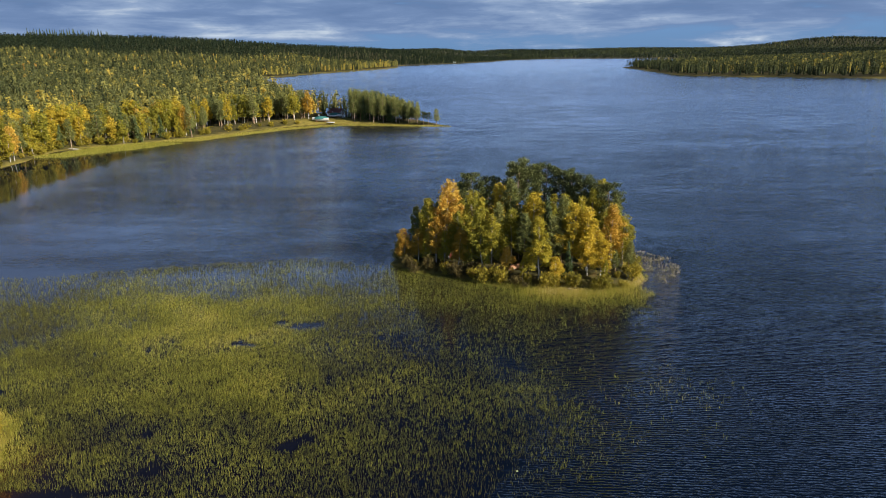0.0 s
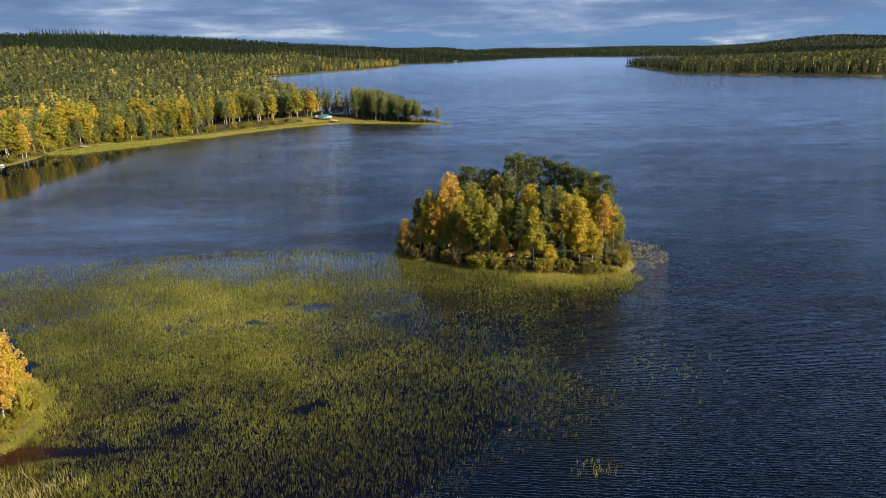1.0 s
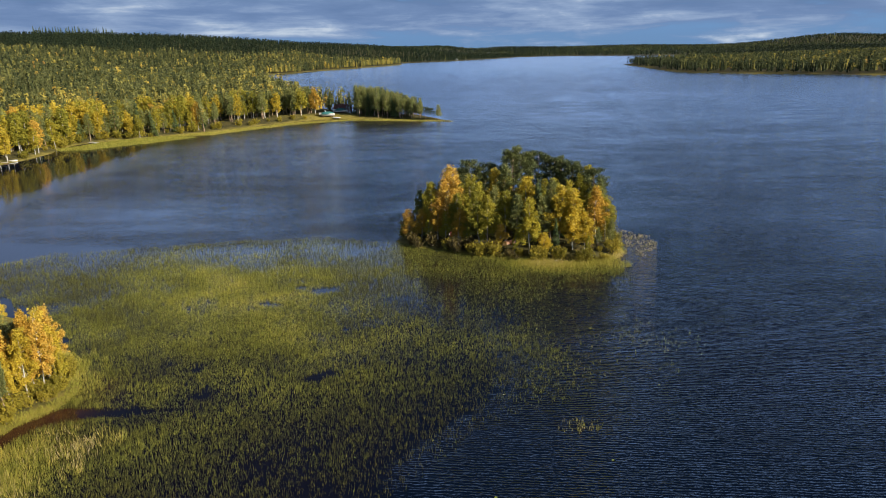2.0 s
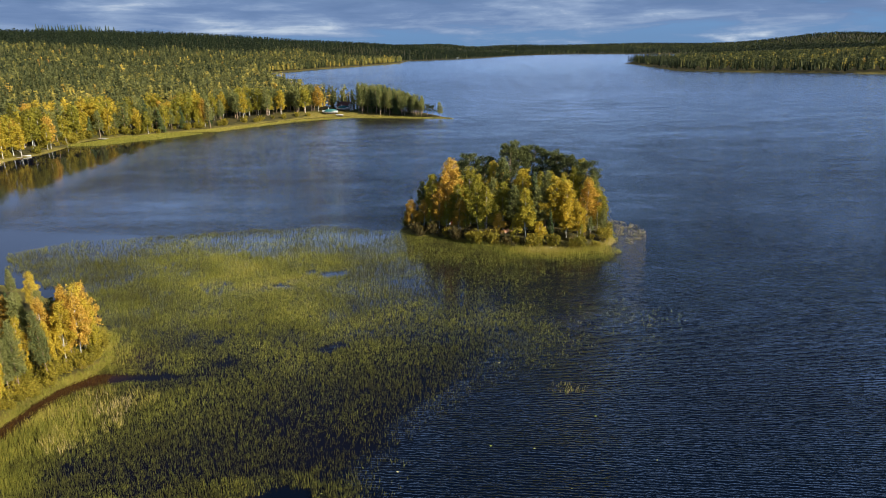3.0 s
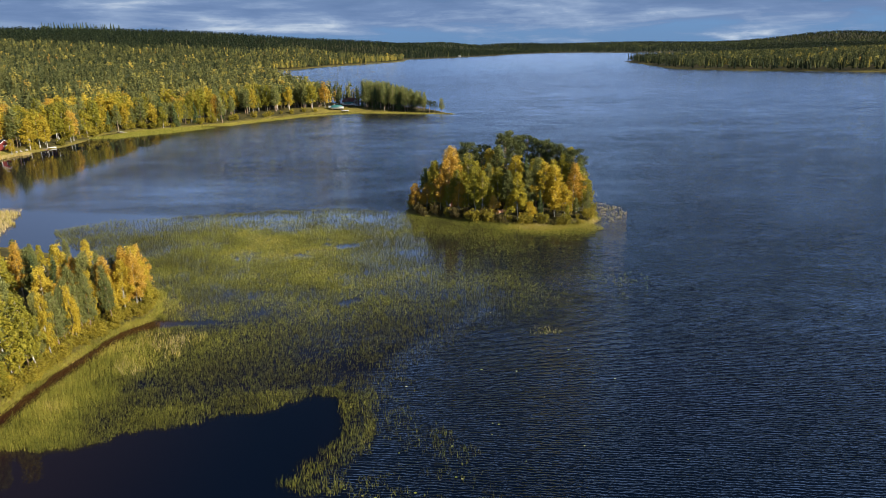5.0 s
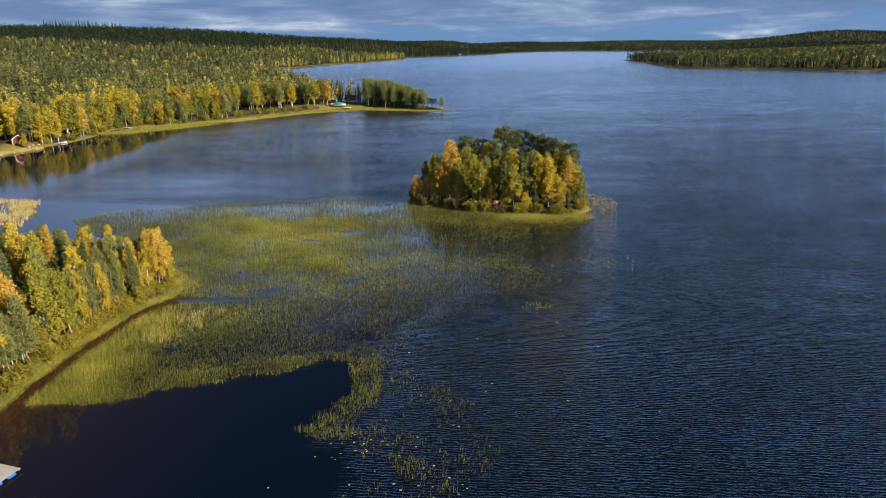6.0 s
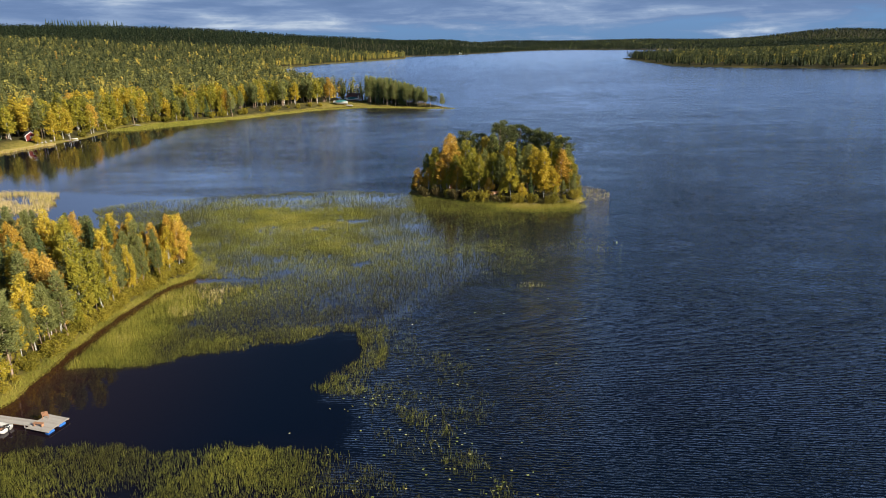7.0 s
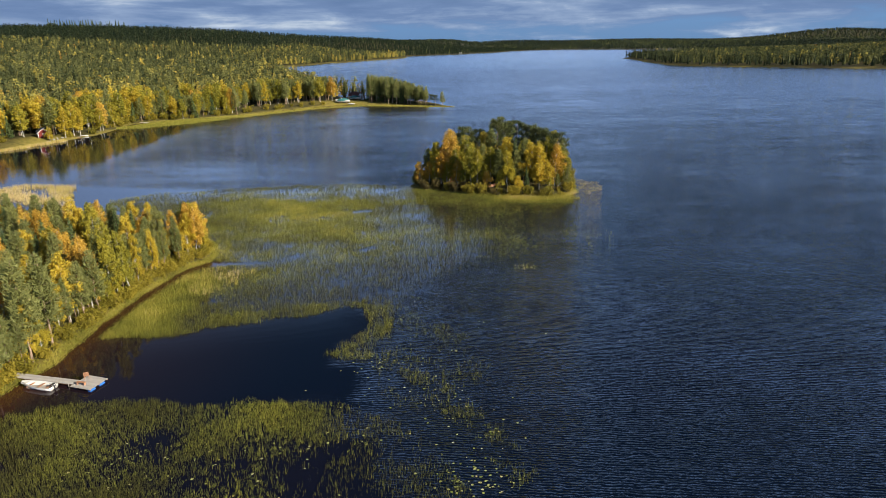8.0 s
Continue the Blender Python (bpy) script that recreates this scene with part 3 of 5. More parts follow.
def plant(leaf, x, y, top, where, rng, group, near=True, width=1.0):
    """Plants a tree with its top at the height `top`; the first of each kind is the model for its copies."""
    kind = leaf.split("_")[0]
    variant = int(rng.integers(3))
    key = (leaf, variant, near, where)
    z = float(land_height(np.array([x]), np.array([y]))[0])
    z = max(z, 0.05) - 0.05
    s = max(top - z, 1.0) / SHAPES[kind][0]
    m = Matrix.LocRotScale((x, y, z), Euler((rng.normal() * 0.02, rng.normal() * 0.02, rng.uniform(0, 6.28))), (s * width, s * width, s))
    if key not in protos:
        count = {"birch": 3900, "pine": 4600, "oldpine": 3400, "spruce": 3200, "willow": 620}[kind] if near else {"birch": 1000, "willow": 200}.get(kind, 850)
        ob = tree_proto(kind, leaf, hash_seed(leaf, variant), count, 1.0 if near else 1.75, near)
        words, cat = LABELS[leaf]
        tagged(ob, words + " " + where, cat, group)
        ob.matrix_basis = m
        protos[key] = ob
        return ob
    ob = protos[key]
    return copy_thing(ob, m @ Matrix.Diagonal((1 / ob.scale.x, 1 / ob.scale.y, 1 / ob.scale.z, 1)))


def hash_seed(leaf, variant):
    return sum(ord(c) for c in leaf) * 7 + variant * 131


ISLAND_BIRCH_GREEN = [(-4.1, 118, 12), (1.8, 114, 10.7), (4, 117, 14), (5.6, 111, 11.6), (7.2, 110, 11.1), (11, 113, 11.3),
                      (15.1, 106, 11.6), (29.6, 127, 13.6), (31.3, 113, 10)]
ISLAND_BIRCH_ORANGE = [(-9, 118, 6.8), (-2.9, 116, 9.7), (-6.3, 117, 7.1), (-1.1, 118, 15.1), (0.5, 121, 15), (1.3, 113, 8.1), (9.7, 108, 6), (28.6, 112, 12.4)]
ISLAND_BIRCH_YELLOW = [(9.6, 122, 14.4), (15.2, 117, 13.4), (17.7, 104.5, 5.2), (21.4, 110, 13), (23.7, 107, 8), (23.9, 109, 12.5), (26, 107, 7.5)]
ISLAND_OLD_PINE = [(4.3, 130, 14.7), (8, 131, 13.9), (13.6, 130, 17.2), (15.9, 132, 15.8), (19.7, 133, 15.8), (23, 133, 14.7), (25.2, 131, 14.5), (27.3, 128, 14.2), (31.2, 125, 13.5)]
ISLAND_PINE = [(11.4, 120, 15.5), (13.2, 112, 11), (17.9, 110, 11), (20.1, 113, 13.7)]
ISLAND_SPRUCE = [(17.4, 116, 13.6)]
BANK_BIRCH_GREEN = [(-53.6, 30.2, 13), (-52.8, 34.6, 10.9), (-65.2, 47.7, 12)]
BANK_BIRCH_ORANGE = [(-51, 55.3, 10.4), (-53, 53.1, 9.6), (-56.9, 49.4, 9), (-62, 33, 11.7), (-57, 29.5, 11.7), (-55.4, 27.6, 10), (-57.6, 12.4, 12), (-69.2, 28.7, 12)]
BANK_BIRCH_YELLOW = [(-49.4, 56.2, 10), (-62, 56.7, 10.5), (-58.7, 47.4, 10), (-71.9, 53.9, 12), (-55.5, 21.9, 11.2), (-53.5, 37.5, 5), (-54.5, 3, 3.5)]
BANK_PINE = [(-57, 55, 9.8), (-56, 49, 9.4), (-53.4, 44, 9.4), (-53, 40, 9), (-75.2, 54.1, 12), (-81, 56.5, 12), (-88, 59, 12), (-54, 10.2, 14), (-54, 14.7, 13.6),
             (-61, 29.8, 12), (-54.2, 23.2, 9.6), (-53.5, 2.7, 11.4), (-54, 31, 10.4), (-53.5, 26, 10.5), (-67.7, 31.4, 12), (-58.1, 38.6, 12), (-62, 18.7, 12)]
BANK_SPRUCE = [(-52, 57.5, 10.4), (-72.3, 34.5, 12), (-68.4, 39, 12), (-64, 40.5, 12), (-56, 13, 10.3)]


def plant_near():
    rng = np.random.default_rng(11)
    for rows, leaf in ((ISLAND_BIRCH_GREEN, "birch_green"), (ISLAND_BIRCH_ORANGE, "birch_orange"), (ISLAND_BIRCH_YELLOW, "birch_yellow"), (ISLAND_PINE, "pine"), (ISLAND_OLD_PINE, "oldpine"), (ISLAND_SPRUCE, "spruce")):
        for x, y, top in rows:
            plant(leaf, x, y, top, "on the small island", rng, "island trees", width=(1.4 if leaf == "birch_yellow" else 1.15) + max(0.0, 0.9 - top / 14))
    # the shaded inside and the far side of the island
    taken = ISLAND_BIRCH_GREEN + ISLAND_BIRCH_ORANGE + ISLAND_BIRCH_YELLOW + ISLAND_PINE + ISLAND_OLD_PINE
    tries = 0
    while tries < 900 and len(taken) < 100:
        tries += 1
        x, y = rng.uniform(-9, 33), rng.uniform(104, 139)
        if signed(np.array([x]), np.array([y]), ISLAND)[0] < 2.5 or min((x - a) ** 2 + (y - b) ** 2 for a, b, _ in taken) < 4.2:
            continue
        top = rng.uniform(4.5, 8.5) if y < 116 else rng.uniform(9, 12.5)
        plant(["birch_green", "pine", "birch_green", "spruce"][int(rng.integers(4))], x, y, top, "on the small island", rng, "island trees")
        taken.append((x, y, top))
    for rows, leaf in ((BANK_BIRCH_GREEN, "birch_green"), (BANK_BIRCH_ORANGE, "birch_orange"), (BANK_BIRCH_YELLOW, "birch_yellow"), (BANK_PINE, "pine"), (BANK_SPRUCE, "spruce")):
        for x, y, top in rows:
            plant(leaf, x, y, top, "on the lake bank", rng, "bank trees")
    taken = BANK_BIRCH_GREEN + BANK_BIRCH_ORANGE + BANK_BIRCH_YELLOW + BANK_PINE + BANK_SPRUCE
    tries = 0
    while tries < 1500 and len(taken) < 128:
        tries += 1
        x, y = rng.uniform(-100, -53), rng.uniform(2, 78)
        if shore(np.array([x]), np.array([y]))[0] < 3.0 or min((x - a) ** 2 + (y - b) ** 2 for a, b, _ in taken) < 5.0 or x < -0.7 * (y + 75):
            continue
        top = rng.uniform(5.5, 7.5) if y > 60 else rng.uniform(8, 11) if x < -57 else rng.uniform(4.5, 8.5)
        plant(["pine", "birch_green", "pine", "birch_yellow", "spruce", "birch_orange"][int(rng.integers(6))], x, y, top, "on the lake bank", rng, "bank trees")
        taken.append((x, y, top))


def plant_bushes():
    rng = np.random.default_rng(5)
    ring = ISLAND + ISLAND[:1]
    for (x0, y0), (x1, y1) in zip(ring, ring[1:]):
        n = max(1, int(math.hypot(x1 - x0, y1 - y0) / 1.5))
        for i in range(n):
            f = (i + rng.random()) / n
            x, y = x0 + (x1 - x0) * f, y0 + (y1 - y0) * f
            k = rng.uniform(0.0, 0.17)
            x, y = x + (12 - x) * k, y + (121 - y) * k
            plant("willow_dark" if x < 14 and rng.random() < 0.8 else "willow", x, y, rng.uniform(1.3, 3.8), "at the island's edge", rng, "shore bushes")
    for i in range(90):
        y = rng.uniform(1, 64)
        x = np.interp(y, [2, 20, 40, 48, 56, 62], [-53.9, -52.9, -51.8, -49.6, -46.4, -50.5]) - rng.uniform(0, 9.0)
        plant("willow", float(x), y, rng.uniform(0.9, 2.6), "on the lake bank", rng, "shore bushes")
    for x, y, top, leaf in ((-49.7, 57.6, 9.8, "birch_orange"), (-50.9, 58.0, 9.6, "birch_yellow"), (-49.4, 54.9, 9.6, "birch_orange"), (-50.4, 53.0, 9.0, "birch_yellow"), (-51.2, 51.2, 7.4, "birch_yellow"), (-48.6, 57.0, 5.5, "birch_green"),
                            (-47.6, 53.4, 2.0, "willow"), (-47.8, 55.2, 2.4, "willow"), (-48.0, 52.2, 1.8, "willow"), (-49.2, 51.0, 2.2, "willow"), (-48.4, 58.2, 2.2, "willow"), (-50.2, 50.2, 2.8, "willow")):
        plant(leaf, x, y, top, "on the lake bank", rng, "bank trees" if leaf != "willow" else "shore bushes", width=1.0)
    for i in range(115):                            # low growth right at the bank's edge
        y = rng.uniform(1, 60)
        x = np.interp(y, [2, 20, 40, 48, 56, 62], [-53.3, -52.3, -51.2, -49.4, -47.2, -50.4]) - rng.uniform(0, 2.4)
        plant("willow", float(x), y, rng.uniform(0.9, 2.3), "on the lake bank", rng, "shore bushes", width=1.3)
    for x, y, top, leaf in ((-176.2, 216.5, 6.5, "birch_yellow"), (-190, 206, 7.5, "spruce"), (-193, 203, 6.5, "birch_green"), (-187, 202, 5.0, "willow"), (-196, 206, 9.0, "spruce")):
        plant(leaf, x, y, top, "beside the red cabin", rng, "cabin garden", width=1.6)
    for i in range(20):
        y = rng.uniform(2, 60)
        x = np.interp(y, [2, 20, 40, 48, 56, 62], [-54.8, -53.8, -52.6, -50.6, -47.4, -51.5]) - rng.uniform(0, 5)
        plant(["birch_yellow", "birch_green", "birch_green"][i % 3], float(x), y, rng.uniform(2.6, 5.5), "on the lake bank", rng, "bank trees", width=1.4)


def slender_pines():
    """Young pines with bare pale stems along the bank's edge."""
    rng = np.random.default_rng(17)
    for i in range(28):
        y = 6 + 44 * (i + rng.random()) / 28
        x = np.interp(y, [2, 20, 40, 48, 56], [-54.4, -53.4, -52.2, -50.4, -47.2]) - rng.uniform(0.2, 3.6)
        plant(["pine", "pine", "birch_yellow"][i % 3], float(x), float(y), rng.uniform(7.0, 10.0), "on the lake bank", rng, "bank trees", width=0.72)


def far_tree(kind, sprigs, size, sides, rng):
    """A tree of unit height for woods far off, as loose triangles: sprigs of foliage through the crown, over a slim core."""
    tri = []

    def cone(z0, r, z1):
        a0 = rng.uniform(0, 6.28)
        rg = [np.array([math.cos(a0 + 6.283 * k / sides) * r * rng.uniform(0.7, 1.25), math.sin(a0 + 6.283 * k / sides) * r * rng.uniform(0.7, 1.25), z0 + rng.uniform(-0.035, 0.035)]) for k in range(sides)]
        for k in range(sides):
            tri.append((rg[k], rg[(k + 1) % sides], np.array([rng.normal() * 0.01, rng.normal() * 0.01, z1])))

    low, wide = {"birch": (0.16, 0.15), "pine": (0.30, 0.15), "spruce": (0.05, 0.15)}[kind]
    cone(low, wide * 0.55, 0.92)
    for _ in range(sprigs):
        t = rng.random() ** 0.85
        z = low + (0.99 - low) * t
        if kind == "birch":
            r = wide * (0.25 + 0.85 * math.sin(math.pi * min(1.0, 0.2 + 0.78 * t)))
        elif kind == "pine":
            r = wide * (0.30 + 0.80 * math.sin(math.pi * min(1.0, 0.30 + 0.66 * t)))
        else:
            r = wide * (1.04 - t)
        az, k = rng.uniform(0, 6.283), rng.uniform(0.45, 1.0) ** 0.5
        out = np.array([math.cos(az), math.sin(az), 0.0])
        p = out * r * k + np.array([0, 0, z])
        side = np.array([-out[1], out[0], 0.0])
        tip = out * 0.6 + np.array([0, 0, {"birch": -0.5, "pine": 0.45, "spruce": -0.45}[kind]]) + rng.normal(size=3) * 0.45
        w = (side + rng.normal(size=3) * 0.5) * size * (0.6 if kind == "birch" else 0.42)
        tri.append((p + tip * size, p - tip * size * 0.4 + w, p - tip * size * 0.4 - w))
    return np.array(tri).reshape(-1, 3)


def woods(name, x, y, heights, tint_shift, form, label, seed, wide=1.0, spruce_share=0.3, dull=0.0):
    """One mesh of a whole wood: pines, spruces and autumn birches. form: sprigs, their size and the sides of the core."""
    rng = np.random.default_rng(seed)
    forms = [[far_tree(kind, *form, rng) for _ in range(6)] for kind in ("birch", "pine", "spruce")]
    z = land_height(x, y)
    autumn = wob(x, y, 38.0, 0.7) * 0.5 + wob(x, y, 11.0, 4.0) * 0.5
    r = rng.random(len(x))
    birch = r < np.clip(0.16 + 0.46 * autumn + tint_shift, 0.03, 0.9)
    kind = np.where(birch, 0, np.where(rng.random(len(x)) < spruce_share, 2, 1))
    r2, r3 = rng.random(len(x)), rng.random(len(x))
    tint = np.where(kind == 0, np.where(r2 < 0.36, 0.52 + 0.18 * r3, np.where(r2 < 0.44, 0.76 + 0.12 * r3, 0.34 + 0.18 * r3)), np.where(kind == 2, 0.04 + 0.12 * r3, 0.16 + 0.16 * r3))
    # dull darkens the tint; on the ridge and far hills it carries cloud shade
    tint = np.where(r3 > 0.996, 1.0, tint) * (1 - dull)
    vs, ts = [], []
    for i in range(len(x)):
        f = forms[kind[i]][int(r2[i] * 600) % 6]
        a = r3[i] * 6.28
        c, s, h = math.cos(a), math.sin(a), heights[i]
        w = 0.5 * (h + 12) * wide
        v = np.empty_like(f)
        v[:, 0], v[:, 1], v[:, 2] = (f[:, 0] * c - f[:, 1] * s) * w + x[i], (f[:, 0] * s + f[:, 1] * c) * w + y[i], f[:, 2] * h + z[i]
        vs.append(v)
        ts.append(np.full(len(f), tint[i]))
    v = np.concatenate(vs)
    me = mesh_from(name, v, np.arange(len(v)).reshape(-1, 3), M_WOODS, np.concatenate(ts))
    return tagged(new(name, me), label, "forest", kind="stuff")


def scatter(x0, x1, y0, y1, step, rng, edge):
    gx, gy = np.meshgrid(np.arange(x0, x1, step), np.arange(y0, y1, step))
    x = gx.ravel() + rng.uniform(-0.48, 0.48, gx.size) * step
    y = gy.ravel() + rng.uniform(-0.48, 0.48, gx.size) * step
    keep = np.abs(x) < 0.74 * (y + 95)
    x, y = x[keep], y[keep]
    d = signed(x, y, MAINLAND)
    return x[d > edge], y[d > edge], d[d > edge]


CLEAR = [(-70, 392, 13), (-76, 379, 9), (-181, 219, 6), (-176, 210, 6), (-186, 205, 8), (-190, 212, 5)]   # yards round the houses


def plant_shore():
    """The first rows of the wood along the bay, each tree a thing."""
    rng = np.random.default_rng(21)
    x, y, d = scatter(-240, 0, 190, 400, 4.4, rng, 1.4)
    for i in range(len(x)):
        if d[i] > 30 or y[i] > 396 or any((x[i] - a) ** 2 + (y[i] - b) ** 2 < r * r for a, b, r in CLEAR):
            continue
        if x[i] > -62 or y[i] > 325 and d[i] < 13 + 3 * math.sin(x[i]):
            continue
        r = rng.random()
        front = d[i] < 12
        yellow = 0.5 + 0.3 * math.sin(x[i] * 0.11 + y[i] * 0.07)
        stems = 0.75 * float(smooth((x[i] + 128) / 16)) * float(smooth((-84 - x[i]) / 10))      # open pine stand halfway along
        if rng.random() < stems:
            leaf = "pine"
        elif front:
            leaf = "birch_yellow" if r < 0.50 * yellow else "birch_green" if r < 0.62 else "birch_orange" if r < 0.72 else "spruce" if r < 0.8 else "pine"
        else:
            leaf = "pine" if r < 0.4 else "birch_green" if r < 0.66 else "spruce" if r < 0.74 else "birch_yellow" if r < 0.92 else "birch_orange"
        top = rng.uniform(8, 15.5) + 1.0
        plant(leaf, float(x[i]), float(y[i]), top + float(land_height(x[i:i + 1], y[i:i + 1])[0]), "on the far bay shore", rng, "bay shore trees", near=False, width=1.3)


def tall(x, y, rng):
    """Stands of uneven age: height in metres."""
    return np.clip(11.5 + 2.2 * wob(x, y, 17.0, 1.5) + rng.normal(0, 2.6, len(x)), 5.0, 19.0)


def plant_point():
    """The close stand of pines out on the point."""
    rng = np.random.default_rng(29)
    x, y, d = scatter(-57, -19, 350, 400, 2.7, rng, 1.6)
    for i in range(len(x)):
        if any((x[i] - a) ** 2 + (y[i] - b) ** 2 < r * r for a, b, r in CLEAR) or rng.random() < 0.06:
            continue
        leaf = ["pine", "pine", "pine", "pine", "spruce"][int(rng.integers(5))]
        top = float(np.interp(x[i], [-62, -45, -32, -20], [18.5, 16.5, 14.0, 10.5])) + rng.uniform(-1.5, 1.5)
        plant(leaf, float(x[i]), float(y[i]), top, "out on the point", rng, "trees on the point", near=False, width=1.15)
    for x, y, top, leaf in ((-14.5, 360.5, 7.5, "oldpine"), (-11.5, 359.5, 7.0, "oldpine"), (-7.0, 358.5, 9.0, "pine")):
        plant(leaf, x, y, top, "out on the point", rng, "trees on the point", near=False, width=1.5)


def shore_bushes():
    """Low willows along the bay, right at the water."""
    rng = np.random.default_rng(23)
    line = MAIN_A[22:] + MAIN_B[:3]
    for (x0, y0), (x1, y1) in zip(line, line[1:]):
        n = max(1, int(math.hypot(x1 - x0, y1 - y0) / 1.7))
        for i in range(n):
            f = (i + rng.random()) / n
            x, y = x0 + (x1 - x0) * f - rng.uniform(0.6, 4.5), y0 + (y1 - y0) * f + rng.uniform(0.3, 3.5)
            if any((x - a) ** 2 + (y - b) ** 2 < r * r for a, b, r in CLEAR) or shore(np.array([x]), np.array([y]))[0] < 1.0 or rng.random() < 0.55:
                continue
            plant("willow", x, y, float(land_height(np.array([x]), np.array([y]))[0]) + rng.uniform(1.5, 4.4), "along the bay shore", rng, "shore bushes", near=False, width=1.3)


def ridge_shade(x, y):
    """Mask of cloud shade put into the ridge forest's tint; birches thin out there too."""
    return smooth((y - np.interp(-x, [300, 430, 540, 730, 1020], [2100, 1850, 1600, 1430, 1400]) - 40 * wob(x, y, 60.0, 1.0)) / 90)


def build_woods():
    rng = np.random.default_rng(31)
    x, y, d = scatter(-640, 10, 190, 720, 5.4, rng, 2.5)
    k = ((d > 29) | (y > 395))
    x, y, d = x[k], y[k], d[k]
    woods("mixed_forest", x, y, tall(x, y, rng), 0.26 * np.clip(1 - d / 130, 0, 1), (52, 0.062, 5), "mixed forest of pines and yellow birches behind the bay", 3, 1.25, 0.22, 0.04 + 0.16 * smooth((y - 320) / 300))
    x, y, d = scatter(-1300, 0, 720, 1560, 7.8, rng, 3)
    woods("mixed_forest", x, y, tall(x, y, rng) + 1.0, 0.4 * np.clip(1 - d / 45, 0, 1) - 0.08 - 0.4 * ridge_shade(x, y), (22, 0.10, 5), "mixed autumn forest on the rising ground", 4, 1.35, 0.4, 0.12 + 0.70 * ridge_shade(x, y))
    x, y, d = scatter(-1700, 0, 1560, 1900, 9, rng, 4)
    woods("mixed_forest", x, y, tall(x, y, rng) + 2.0, 0.6 * np.clip(1 - d / 60, 0, 1) - 0.5 * ridge_shade(x, y), (14, 0.11, 5), "forest with yellow birches on the far point", 5, 1.4, 0.5, 0.1 + 0.7 * ridge_shade(x, y))
    # the ridge's cloud shade is put into the leaf tint here
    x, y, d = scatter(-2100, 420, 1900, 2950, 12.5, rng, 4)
    woods("spruce_forest", x, y, rng.uniform(11, 17, len(x)), 0.25 * np.clip(1 - d / 30, 0, 1) - 0.6, (7, 0.13, 4), "spruce forest on the long ridge tinted dark for cloud shade", 6, 1.65, 0.95, 0.7)
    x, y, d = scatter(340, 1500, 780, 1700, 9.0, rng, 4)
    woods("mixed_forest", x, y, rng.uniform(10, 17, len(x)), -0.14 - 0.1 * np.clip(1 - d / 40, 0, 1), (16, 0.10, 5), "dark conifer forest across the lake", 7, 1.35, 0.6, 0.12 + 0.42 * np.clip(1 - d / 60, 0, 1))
    # far hills: wide patches of cloud shade and sun worked into the tint
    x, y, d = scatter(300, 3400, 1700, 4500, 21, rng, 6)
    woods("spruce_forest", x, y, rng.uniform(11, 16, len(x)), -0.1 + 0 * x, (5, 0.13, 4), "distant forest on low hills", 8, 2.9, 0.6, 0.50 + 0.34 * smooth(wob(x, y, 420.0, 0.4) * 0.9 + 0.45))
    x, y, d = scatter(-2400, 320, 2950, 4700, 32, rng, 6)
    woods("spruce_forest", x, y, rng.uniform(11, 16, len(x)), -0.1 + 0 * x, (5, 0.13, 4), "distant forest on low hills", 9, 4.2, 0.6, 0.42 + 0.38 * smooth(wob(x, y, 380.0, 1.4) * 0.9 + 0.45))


def crest_pines():
    """Tall seed trees left standing in a thin row on the ridge's crest."""
    rng = np.random.default_rng(63)
    for t in np.linspace(-0.60, -0.485, 36):
        t = t + rng.normal() * 0.0015
        ys = np.linspace(1300, 2400, 140)
        z = land_height(t * (ys + 65), ys)
        i = int(np.argmax((z - 39) / (ys + 65)))
        x, y = float(t * (ys[i] + 65)), float(ys[i])
        plant("spruce", x, y, float(z[i]) + rng.uniform(23, 31), "on the ridge crest", rng, "seed trees on the ridge", near=False, width=0.85)


